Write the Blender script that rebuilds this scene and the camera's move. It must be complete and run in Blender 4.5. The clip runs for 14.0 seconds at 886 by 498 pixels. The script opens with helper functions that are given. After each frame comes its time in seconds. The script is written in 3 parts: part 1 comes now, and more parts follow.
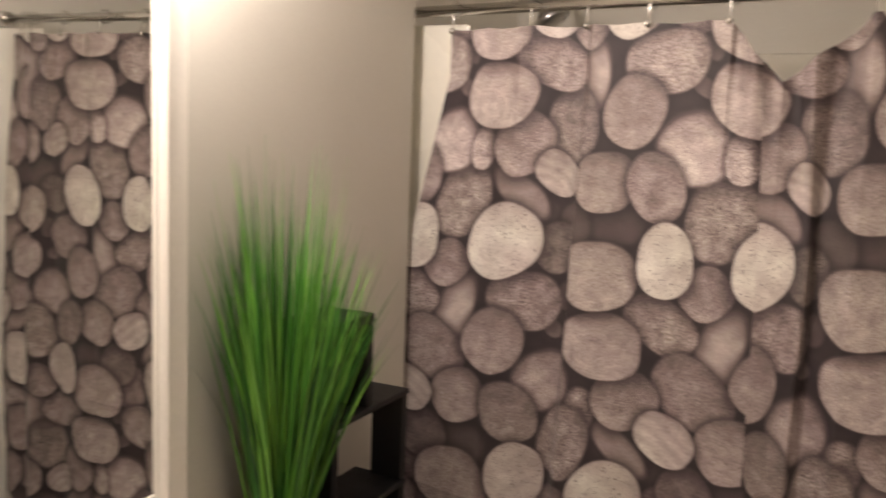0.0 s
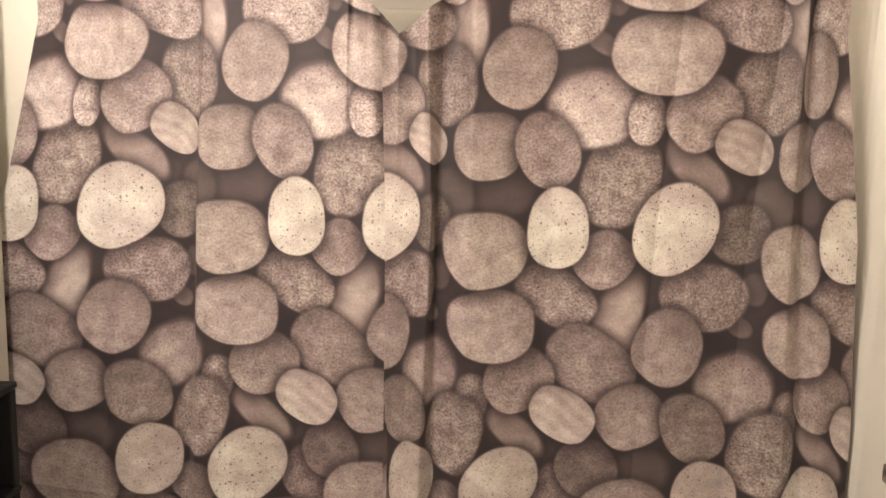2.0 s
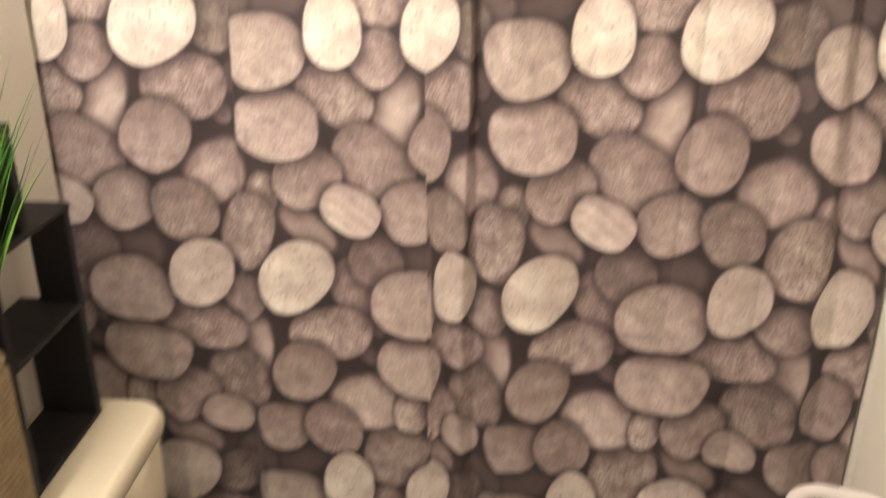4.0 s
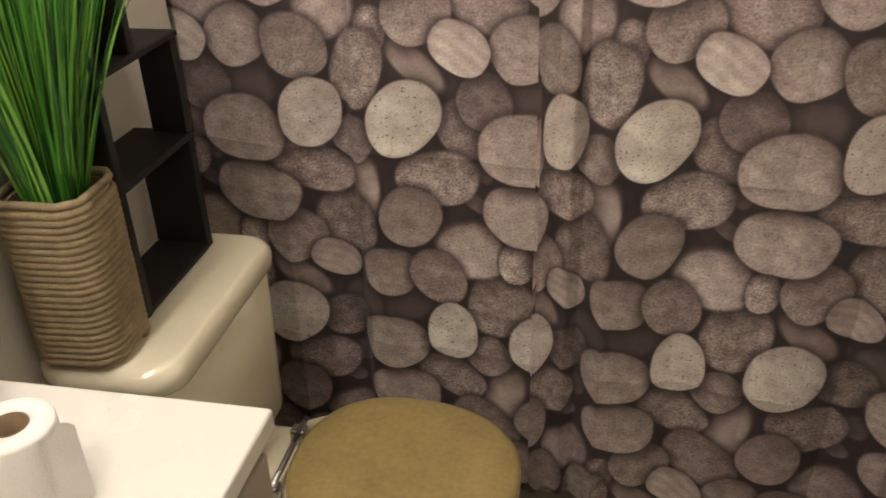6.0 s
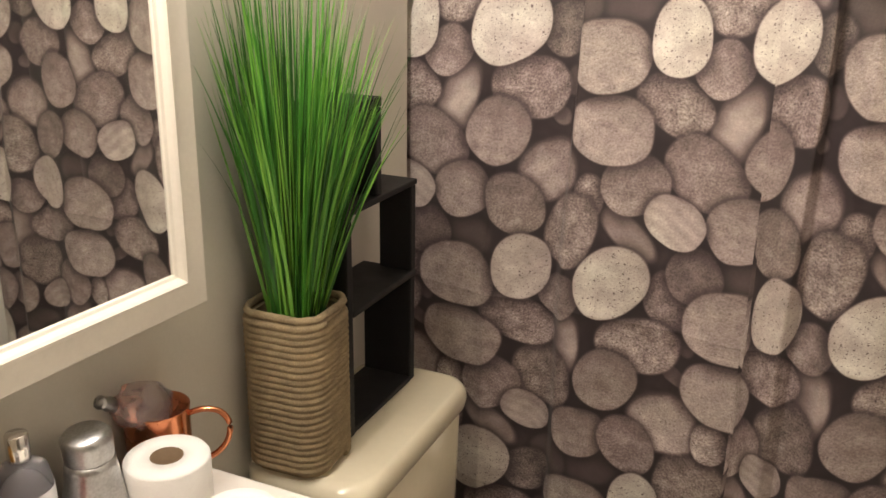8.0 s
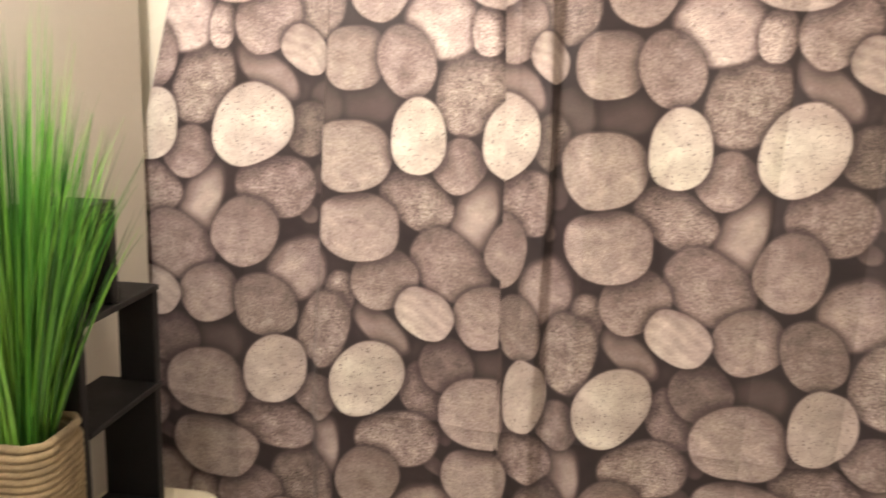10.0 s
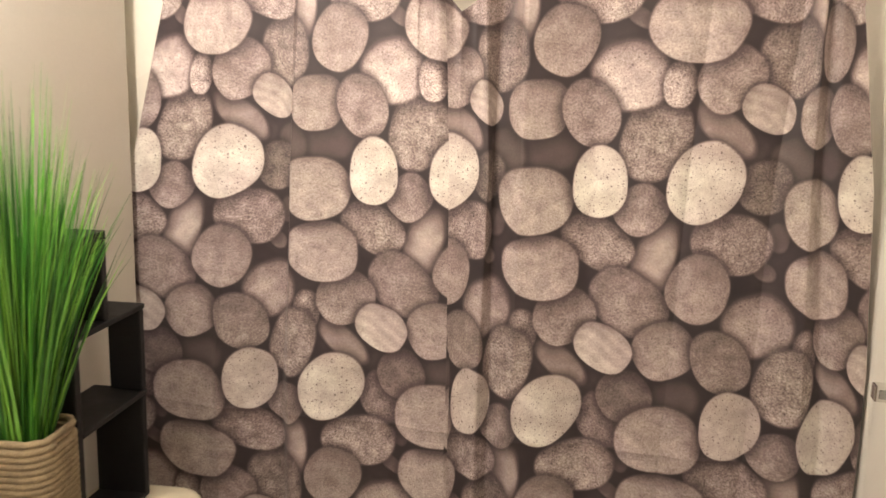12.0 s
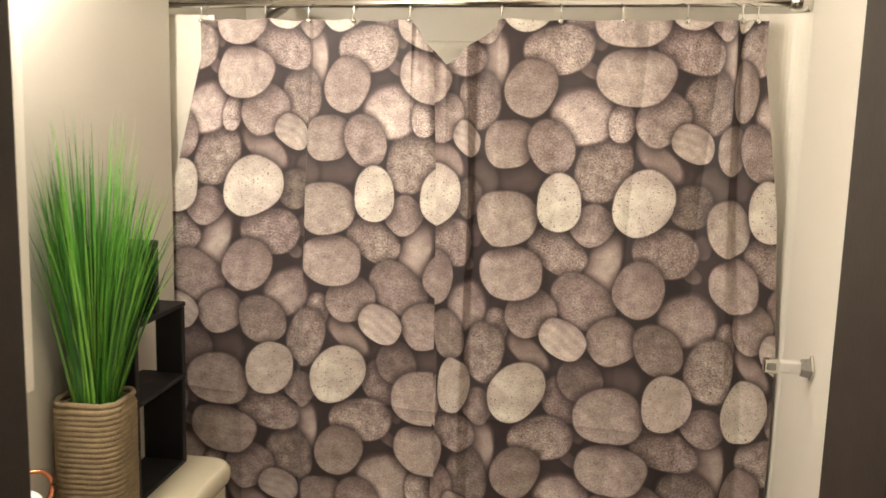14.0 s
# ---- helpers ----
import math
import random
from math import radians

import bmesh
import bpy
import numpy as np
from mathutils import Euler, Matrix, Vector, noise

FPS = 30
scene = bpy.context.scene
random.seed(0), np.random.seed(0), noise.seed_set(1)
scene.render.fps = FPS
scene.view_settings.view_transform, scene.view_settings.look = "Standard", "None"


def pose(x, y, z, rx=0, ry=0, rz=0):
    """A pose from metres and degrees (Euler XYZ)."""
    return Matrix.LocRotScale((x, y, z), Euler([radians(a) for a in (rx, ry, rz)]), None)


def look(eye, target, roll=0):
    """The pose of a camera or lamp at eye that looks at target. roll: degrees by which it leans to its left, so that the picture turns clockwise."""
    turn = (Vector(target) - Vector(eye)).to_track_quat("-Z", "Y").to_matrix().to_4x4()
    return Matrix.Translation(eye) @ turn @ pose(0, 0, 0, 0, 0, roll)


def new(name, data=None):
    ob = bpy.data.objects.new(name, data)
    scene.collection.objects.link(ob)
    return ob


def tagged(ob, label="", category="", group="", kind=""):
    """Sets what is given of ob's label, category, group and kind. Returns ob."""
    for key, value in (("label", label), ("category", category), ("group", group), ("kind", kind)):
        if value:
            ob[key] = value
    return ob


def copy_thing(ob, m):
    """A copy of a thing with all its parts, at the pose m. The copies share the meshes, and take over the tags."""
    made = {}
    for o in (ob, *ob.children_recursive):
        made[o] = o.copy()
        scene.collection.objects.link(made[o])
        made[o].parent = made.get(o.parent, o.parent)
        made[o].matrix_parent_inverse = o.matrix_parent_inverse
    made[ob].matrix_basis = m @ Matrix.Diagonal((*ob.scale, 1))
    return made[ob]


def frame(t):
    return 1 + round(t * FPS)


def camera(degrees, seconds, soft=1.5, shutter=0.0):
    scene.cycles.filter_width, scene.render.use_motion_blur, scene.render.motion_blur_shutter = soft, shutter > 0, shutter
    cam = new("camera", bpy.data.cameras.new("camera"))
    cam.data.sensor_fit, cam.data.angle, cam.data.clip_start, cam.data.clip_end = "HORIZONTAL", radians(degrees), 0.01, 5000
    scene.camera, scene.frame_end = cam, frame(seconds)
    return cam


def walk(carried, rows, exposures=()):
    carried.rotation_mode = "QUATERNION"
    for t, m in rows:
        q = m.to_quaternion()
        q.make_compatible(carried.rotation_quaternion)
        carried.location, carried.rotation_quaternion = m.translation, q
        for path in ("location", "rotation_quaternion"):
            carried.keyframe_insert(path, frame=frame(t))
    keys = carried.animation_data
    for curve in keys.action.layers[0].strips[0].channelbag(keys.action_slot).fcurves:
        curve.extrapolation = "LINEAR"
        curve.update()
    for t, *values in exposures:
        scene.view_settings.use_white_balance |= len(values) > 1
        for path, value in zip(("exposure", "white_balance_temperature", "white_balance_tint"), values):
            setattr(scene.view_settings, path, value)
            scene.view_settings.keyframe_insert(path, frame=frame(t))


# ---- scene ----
cam = camera(54.7, 14.0, soft=1.5, shutter=0.5)
PATH = [
    (0, (0.855, -1.637, 1.636), (-0.011, 0.147, 1.376), 2.1),
    (0.5, (0.842, -1.611, 1.647), (0.274, 0.284, 1.352), 1.9),
    (1, (0.822, -1.595, 1.623), (0.629, 0.374, 1.324), 2.5),
    (1.5, (0.822, -1.587, 1.614), (0.754, 0.391, 1.323), 2.1),
    (2, (0.821, -1.581, 1.624), (0.802, 0.393, 1.299), 1.8),
    (2.5, (0.829, -1.577, 1.615), (0.843, 0.399, 1.304), 1.8),
    (3, (0.811, -1.586, 1.618), (0.840, 0.382, 1.262), 1.6),
    (3.5, (0.793, -1.605, 1.603), (0.804, 0.350, 1.179), 1.8),
    (4, (0.791, -1.573, 1.629), (0.724, 0.278, 0.876), 0.2),
    (4.2, (0.811, -1.568, 1.574), (0.639, 0.219, 0.693), -0.4),
    (6.3, (0.831, -1.552, 1.508), (0.392, 0.136, 0.529), -2.5),
    (6.5, (0.808, -1.596, 1.485), (0.234, 0.114, 0.620), -1.1),
    (6.8, (0.793, -1.620, 1.484), (0.098, 0.096, 0.738), -0.1),
    (7, (0.785, -1.632, 1.486), (0.020, 0.085, 0.842), 0.5),
    (7.2, (0.784, -1.637, 1.526), (-0.006, 0.082, 0.876), 1.0),
    (9.5, (0.783, -1.614, 1.547), (0.328, 0.271, 1.057), 1.7),
    (10, (0.798, -1.622, 1.538), (0.544, 0.320, 1.137), 1.9),
    (10.5, (0.819, -1.612, 1.566), (0.712, 0.350, 1.190), 1.4),
    (11, (0.833, -1.621, 1.569), (0.807, 0.349, 1.234), 1.1),
    (11.5, (0.864, -1.668, 1.593), (0.764, 0.295, 1.225), 0.6),
    (12, (0.911, -1.814, 1.591), (0.667, 0.139, 1.229), 1.5),
    (12.5, (0.858, -1.968, 1.591), (0.685, -0.001, 1.273), 1.8),
    (13, (0.890, -2.053, 1.600), (0.772, -0.085, 1.260), 1.4),
    (13.5, (0.957, -2.117, 1.606), (0.780, -0.147, 1.297), 1.5),
    (14, (0.987, -2.188, 1.612), (0.742, -0.225, 1.316), 1.6),
]
EXPOSURES = [(0.0, -0.32, 6400, 13), (0.5, -0.36, 6400, 12), (1.0, 0.25, 6450, 10), (2.0, 0.28, 6500, 10), (3.0, 0.28, 6550, 9), (3.5, 0.32, 6550, 9), (4.0, 0.75, 6550, 10), (4.3, 1.0, 6500, 7), (5.0, 0.6, 6400, 6), (6.5, 0.0, 6250, 5), (7.2, 0.05, 6400, 7), (9.5, 0.5, 6400, 8), (10.0, 0.58, 6450, 9), (11.0, 0.5, 6450, 10), (12.0, 0.48, 6500, 9), (12.5, 0.44, 6480, 7), (13.0, 0.40, 6500, 6), (13.5, 0.34, 6500, 5), (14.0, 0.37, 6500, 4)]
walk(cam, [(t, look(eye, target, roll)) for t, eye, target, roll in PATH], EXPOSURES)

# ---- light ----
world = bpy.data.worlds.new("world")
scene.world = world
world.use_nodes = True
world.node_tree.nodes["Background"].inputs[0].default_value = (1.0, 0.82, 0.62, 1)
world.node_tree.nodes["Background"].inputs[1].default_value = 0.03


def bulb_or_fill(x, y, z, watts, size, colour=(1.0, 0.89, 0.80)):
    data = bpy.data.lights.new("bulb_or_fill", "POINT")
    data.energy, data.shadow_soft_size, data.color = watts, size, colour
    ob = new("bulb_or_fill_light", data)
    ob.location = (x, y, z)
    return ob


LAMP_X, LAMP_Y = 0.125, (-0.77, -1.07, -1.37)
# three bulbs of the bar over the mirror
for by in LAMP_Y:
    bulb_or_fill(LAMP_X, by, 1.985, 11.0, 0.045)
# unseen fill lamp, added in the hall to even out the curtain's light
bulb_or_fill(0.95, -2.75, 2.30, 5.0, 0.10)


# ---- materials ----
def material(name, colour, rough=0.6, metal=0.0, vary=0.12, scale=6.0, fine=120.0, bump=0.05, coat=0.0, sheen=0.0):
    """A surface with slow stains, fine grain in colour and roughness, and a slight relief."""
    m = bpy.data.materials.new(name)
    m.use_nodes = True
    nt = m.node_tree
    b = nt.nodes["Principled BSDF"]
    tc = nt.nodes.new("ShaderNodeTexCoord")
    n1, n2 = nt.nodes.new("ShaderNodeTexNoise"), nt.nodes.new("ShaderNodeTexNoise")
    n1.inputs["Scale"].default_value, n1.inputs["Detail"].default_value = scale, 4
    n2.inputs["Scale"].default_value, n2.inputs["Detail"].default_value = fine, 3
    nt.links.new(tc.outputs["Object"], n1.inputs["Vector"])
    nt.links.new(tc.outputs["Object"], n2.inputs["Vector"])
    add = nt.nodes.new("ShaderNodeMath")
    add.operation = "ADD"
    nt.links.new(n1.outputs["Fac"], add.inputs[0])
    nt.links.new(n2.outputs["Fac"], add.inputs[1])
    ramp = nt.nodes.new("ShaderNodeMapRange")
    ramp.inputs["From Min"].default_value, ramp.inputs["From Max"].default_value = 0.6, 1.4
    ramp.inputs["To Min"].default_value, ramp.inputs["To Max"].default_value = 1 - vary, 1 + vary
    nt.links.new(add.outputs[0], ramp.inputs["Value"])
    mul = nt.nodes.new("ShaderNodeVectorMath")
    mul.operation = "SCALE"
    mul.inputs[0].default_value = colour
    nt.links.new(ramp.outputs[0], mul.inputs["Scale"])
    nt.links.new(mul.outputs[0], b.inputs["Base Color"])
    rr = nt.nodes.new("ShaderNodeMapRange")
    rr.inputs["From Min"].default_value, rr.inputs["From Max"].default_value = 0.3, 0.7
    rr.inputs["To Min"].default_value, rr.inputs["To Max"].default_value = max(rough - 0.08, 0.02), min(rough + 0.08, 1)
    nt.links.new(n1.outputs["Fac"], rr.inputs["Value"])
    nt.links.new(rr.outputs[0], b.inputs["Roughness"])
    b.inputs["Metallic"].default_value = metal
    b.inputs["Coat Weight"].default_value = coat
    b.inputs["Sheen Weight"].default_value = sheen
    if bump:
        bp = nt.nodes.new("ShaderNodeBump")
        bp.inputs["Strength"].default_value, bp.inputs["Distance"].default_value = bump, 0.002
        nt.links.new(n2.outputs["Fac"], bp.inputs["Height"])
        nt.links.new(bp.outputs[0], b.inputs["Normal"])
    return m


M_WALL = material("wall_paint", (0.60, 0.565, 0.49), 0.45, vary=0.04, scale=3, fine=220, bump=0.12)
M_WHITE_WALL = material("white_paint", (0.86, 0.825, 0.75), 0.42, vary=0.03, scale=3, fine=200, bump=0.10)
M_SURROUND = material("surround_acrylic", (0.80, 0.76, 0.66), 0.25, vary=0.03, scale=2, fine=60, bump=0.02)
M_CEIL = material("ceiling_paint", (0.78, 0.75, 0.70), 0.8, vary=0.04, fine=160, bump=0.2)
M_FLOOR = material("floor_vinyl", (0.34, 0.28, 0.21), 0.4, vary=0.15, scale=7, bump=0.05)
M_HALL = material("hall_paint", (0.42, 0.36, 0.28), 0.6, vary=0.05, scale=3, fine=200, bump=0.1)
M_JAMB = material("dark_stained_wood", (0.026, 0.017, 0.012), 0.45, vary=0.3, scale=9, fine=140, bump=0.08)
M_FRAME = material("mirror_frame_paint", (0.82, 0.78, 0.70), 0.35, vary=0.04, scale=8, fine=150, bump=0.04)
M_CERAMIC = material("cream_ceramic", (0.80, 0.74, 0.57), 0.12, vary=0.03, scale=4, fine=60, bump=0.0, coat=0.5)
M_COUNTER = material("white_counter", (0.84, 0.81, 0.76), 0.22, vary=0.03, scale=6, fine=90, bump=0.0)
M_CABINET = material("vanity_paint", (0.42, 0.36, 0.30), 0.5, vary=0.06, fine=150)
M_BLACK = material("black_wood", (0.007, 0.0065, 0.007), 0.62, vary=0.35, scale=14, fine=200, bump=0.05)
M_CHROME = material("chrome", (0.75, 0.73, 0.70), 0.12, metal=1.0, vary=0.05, bump=0.0)
M_STEEL = material("brushed_steel", (0.42, 0.41, 0.40), 0.30, metal=1.0, vary=0.15, scale=20, bump=0.03)
M_BRUSHED = material("brushed_aluminium", (0.50, 0.50, 0.50), 0.36, metal=1.0, vary=0.25, scale=35, fine=300, bump=0.08)
M_COPPER = material("polished_copper", (0.62, 0.24, 0.12), 0.24, metal=1.0, vary=0.15, scale=25, bump=0.02)
M_PAPER = material("toilet_paper", (0.86, 0.84, 0.81), 0.95, vary=0.03, scale=30, fine=400, bump=0.35)
M_CARD = material("roll_cardboard", (0.20, 0.135, 0.08), 0.9, vary=0.1, scale=30)
M_WHITE_PLASTIC = material("white_plastic", (0.80, 0.77, 0.74), 0.35, vary=0.03, scale=10)
M_AMBER = material("amber_plastic", (0.55, 0.30, 0.06), 0.25, vary=0.1)
M_LABEL = material("pale_label", (0.78, 0.78, 0.80), 0.5, vary=0.06, scale=30)
M_RED = material("red_label", (0.45, 0.06, 0.05), 0.45, vary=0.1)
M_DARKBAR = material("print_bar", (0.18, 0.18, 0.20), 0.6)
M_SOIL = material("dark_filling", (0.03, 0.03, 0.02), 0.9, vary=0.4, scale=60, bump=0.4)


M_LID = material("tan_lid", (0.35, 0.26, 0.10), 0.38, vary=0.22, scale=16, fine=90, bump=0.04, coat=0.3)


def rope_material():
    m = material("jute_rope", (0.42, 0.325, 0.19), 0.95, vary=0.32, scale=45, fine=420, bump=0.6)
    nt = m.node_tree
    b = nt.nodes["Principled BSDF"]
    tc = nt.nodes.new("ShaderNodeUVMap")
    wave = nt.nodes.new("ShaderNodeTexWave")
    wave.bands_direction = "DIAGONAL"
    wave.inputs["Scale"].default_value, wave.inputs["Distortion"].default_value = 1.0, 1.2
    nt.links.new(tc.outputs[0], wave.inputs["Vector"])
    bp = nt.nodes.new("ShaderNodeBump")
    bp.inputs["Strength"].default_value, bp.inputs["Distance"].default_value = 0.8, 0.0025
    nt.links.new(wave.outputs["Fac"], bp.inputs["Height"])
    old = b.inputs["Normal"].links[0].from_node
    nt.links.new(old.outputs[0], bp.inputs["Normal"])
    nt.links.new(bp.outputs[0], b.inputs["Normal"])
    return m


M_ROPE = rope_material()


def blade_material():
    m = bpy.data.materials.new("grass_plastic")
    m.use_nodes = True
    nt = m.node_tree
    b = nt.nodes["Principled BSDF"]
    geo = nt.nodes.new("ShaderNodeNewGeometry")
    ramp = nt.nodes.new("ShaderNodeValToRGB")
    e = ramp.color_ramp.elements
    e[0].position, e[0].color = 0.0, (0.014, 0.060, 0.010, 1)
    e[1].position, e[1].color = 1.0, (0.26, 0.55, 0.08, 1)
    mid = e.new(0.6)
    mid.color = (0.065, 0.26, 0.028, 1)
    nt.links.new(geo.outputs["Random Per Island"], ramp.inputs[0])
    nt.links.new(ramp.outputs[0], b.inputs["Base Color"])
    b.inputs["Roughness"].default_value = 0.42
    return m


M_BLADE = blade_material()


def mirror_material():
    m = bpy.data.materials.new("mirror_glass")
    m.use_nodes = True
    b = m.node_tree.nodes["Principled BSDF"]
    b.inputs["Base Color"].default_value = (0.84, 0.85, 0.83, 1)
    b.inputs["Metallic"].default_value, b.inputs["Roughness"].default_value = 1.0, 0.015
    return m


M_MIRROR = mirror_material()


def clear_material():
    m = bpy.data.materials.new("clear_plastic")
    m.use_nodes = True
    b = m.node_tree.nodes["Principled BSDF"]
    b.inputs["Base Color"].default_value = (0.88, 0.86, 0.94, 1)
    b.inputs["Roughness"].default_value = 0.10
    b.inputs["Transmission Weight"].default_value = 0.88
    b.inputs["IOR"].default_value = 1.45
    return m


M_CLEAR = clear_material()


# ---- mesh helpers ----
def finish(bm, name, mat, smooth=False):
    me = bpy.data.meshes.new(name)
    bmesh.ops.recalc_face_normals(bm, faces=bm.faces)
    if smooth:
        for f in bm.faces:
            f.smooth = True
    bm.to_mesh(me)
    bm.free()
    me.materials.append(mat)
    return me


def part(name, bm, mat, parent=None, label="", smooth=False):
    ob = new(name, finish(bm, name, mat, smooth))
    if parent is not None:
        ob.parent = parent
        ob.matrix_parent_inverse = parent.matrix_world.inverted()
    if label:
        tagged(ob, label)
    return ob


def thing(name, x, y, z, label, category, group="", kind=""):
    ob = new(name)
    ob.empty_display_size = 0.05
    ob.matrix_world = pose(x, y, z)
    bpy.context.view_layer.update()
    return tagged(ob, label, category, group, kind)


def box(x0, x1, y0, y1, z0, z1, bevel=0.0, segments=2, bm=None):
    own = bmesh.new()
    bmesh.ops.create_cube(own, size=1.0)
    for v in own.verts:
        v.co = Vector(((x0 + x1) / 2 + v.co.x * (x1 - x0), (y0 + y1) / 2 + v.co.y * (y1 - y0), (z0 + z1) / 2 + v.co.z * (z1 - z0)))
    if bevel:
        bmesh.ops.bevel(own, geom=own.edges[:], offset=bevel, segments=segments, affect="EDGES", profile=0.5)
    if bm is None:
        return own
    me = bpy.data.meshes.new("tmp")
    own.to_mesh(me)
    own.free()
    bm.from_mesh(me)
    bpy.data.meshes.remove(me)
    return bm


def lathe(profile, cx, cy, n=40, bm=None, sx=1.0, sy=1.0):
    """A turned body from (radius, height) pairs; a radius of 0 closes it."""
    bm = bm or bmesh.new()
    rings = []
    for r, z in profile:
        if r < 1e-6:
            rings.append([bm.verts.new((cx, cy, z))])
        else:
            rings.append([bm.verts.new((cx + sx * r * math.cos(2 * math.pi * k / n), cy + sy * r * math.sin(2 * math.pi * k / n), z)) for k in range(n)])
    for a, b in zip(rings, rings[1:]):
        for k in range(n):
            q = [a[k % len(a)], a[(k + 1) % len(a)], b[(k + 1) % len(b)], b[k % len(b)]]
            q = list(dict.fromkeys(q))
            if len(q) > 2:
                bm.faces.new(q)
    return bm


def tube(points, radius, n=10, bm=None, closed=False, uv=0.0):
    bm = bm or bmesh.new()
    pts = [Vector(p) for p in points]
    rings, up, run = [], Vector((0, 0, 1)), 0.0
    lay = bm.loops.layers.uv.verify() if uv else None
    runs = []
    for k, p in enumerate(pts):
        a = pts[k - 1] if (k or closed) else p
        b = pts[(k + 1) % len(pts)] if (k < len(pts) - 1 or closed) else p
        d = (b - a).normalized()
        side = d.cross(up)
        if side.length < 1e-3:
            side = d.cross(Vector((1, 0, 0)))
        side.normalize()
        top = side.cross(d).normalized()
        r = radius(k / max(len(pts) - 1, 1)) if callable(radius) else radius
        rings.append([bm.verts.new(p + r * (math.cos(2 * math.pi * j / n) * side + math.sin(2 * math.pi * j / n) * top)) for j in range(n)])
        run += (p - pts[k - 1]).length if k else 0
        runs.append(run)
    m = len(rings)
    for k in range(m if closed else m - 1):
        a, b = rings[k], rings[(k + 1) % m]
        for j in range(n):
            f = bm.faces.new((a[j], a[(j + 1) % n], b[(j + 1) % n], b[j]))
            if uv:
                for lp, (rr, jj) in zip(f.loops, ((runs[k], j), (runs[k], j + 1), (runs[(k + 1) % m], j + 1), (runs[(k + 1) % m], j))):
                    lp[lay].uv = (rr * uv, jj / n * 3)
    if not closed:
        bm.faces.new(rings[0])
        bm.faces.new(rings[-1])
    return bm


def rounded_loop(w, d, r, n=6):
    """Corner-rounded rectangle round the origin, anticlockwise."""
    out = []
    for cx, cy, a0 in ((w / 2 - r, d / 2 - r, 0), (-w / 2 + r, d / 2 - r, 90), (-w / 2 + r, -d / 2 + r, 180), (w / 2 - r, -d / 2 + r, 270)):
        for k in range(n + 1):
            a = radians(a0 + 90 * k / n)
            out.append((cx + r * math.cos(a), cy + r * math.sin(a)))
    return out


def loft(sections, bm=None, cap=(True, True)):
    """Skin over loops of equal length, each a list of 3D points."""
    bm = bm or bmesh.new()
    rings = [[bm.verts.new(p) for p in sec] for sec in sections]
    n = len(rings[0])
    for a, b in zip(rings, rings[1:]):
        for k in range(n):
            bm.faces.new((a[k], a[(k + 1) % n], b[(k + 1) % n], b[k]))
    if cap[0]:
        bm.faces.new(rings[0])
    if cap[1]:
        bm.faces.new(rings[-1])
    return bm


def slab_loft(loop, levels, cx, cy):
    """Levels of (z, inset): one loop lifted and drawn in, for lids and bodies with soft rims."""
    out = []
    for z, scale in levels:
        out.append([(cx + x * scale, cy + y * scale, z) for x, y in loop])
    return out


# ---- the room ----
def structure(name, bm, mat, label, category="wall"):
    return tagged(part(name, bm, mat), label, category, kind="structure")


structure("floor", box(-1.0, 2.6, -3.2, 0.85, -0.06, 0.0), M_FLOOR, "brown vinyl floor of bathroom and hall", "floor")
structure("ceiling", box(-1.0, 2.6, -3.2, 0.9, 2.42, 2.5), M_CEIL, "white painted ceiling over bathroom and hall", "ceiling")
structure("wall_left", box(-0.24, -0.012, -1.449, -0.022, 0.0, 2.42, 0.003), M_WALL, "grey-beige painted wall behind mirror and toilet")
structure("wall_alcove_left", box(-0.24, -0.090, -0.020, 0.75, 0.0, 2.42), M_WHITE_WALL, "cream painted wall of the tub alcove")
# the right wall stands square to the curtain rod, askew to the left wall
SLANT = pose(0, -0.03, 0, 0, 0, -5.5) @ pose(0, 0.03, 0)
structure("wall_right", box(1.546, 1.68, -1.31, 0.94, 0.0, 2.42), M_WHITE_WALL, "cream white painted wall beside the shower curtain").matrix_world = SLANT
structure("wall_back", box(-0.24, 1.90, 0.752, 0.87, 0.0, 2.42), M_WALL, "beige painted wall over the tub surround")
door_wall = bmesh.new()
box(-0.24, 0.47, -1.570, -1.451, 0.0, 2.42, bm=door_wall)
box(1.25, 2.0, -1.570, -1.451, 0.0, 2.42, bm=door_wall)
box(0.47, 1.25, -1.570, -1.451, 2.085, 2.42, bm=door_wall)
structure("wall_door", door_wall, M_HALL, "painted wall with the bathroom doorway")
structure("wall_hall_left", box(-1.0, -0.9, -3.2, -1.57, 0, 2.42), M_HALL, "painted hall wall")
structure("wall_hall_right", box(2.5, 2.6, -3.2, -1.57, 0, 2.42), M_HALL, "painted hall wall")
structure("wall_hall_end", box(-0.9, 2.5, -3.2, -3.1, 0, 2.42), M_HALL, "painted hall wall")
hall_side = bmesh.new()
box(-0.9, -0.24, -1.67, -1.57, 0, 2.42, bm=hall_side)
box(2.0, 2.5, -1.67, -1.57, 0, 2.42, bm=hall_side)
structure("wall_hall_front", hall_side, M_HALL, "painted hall wall")

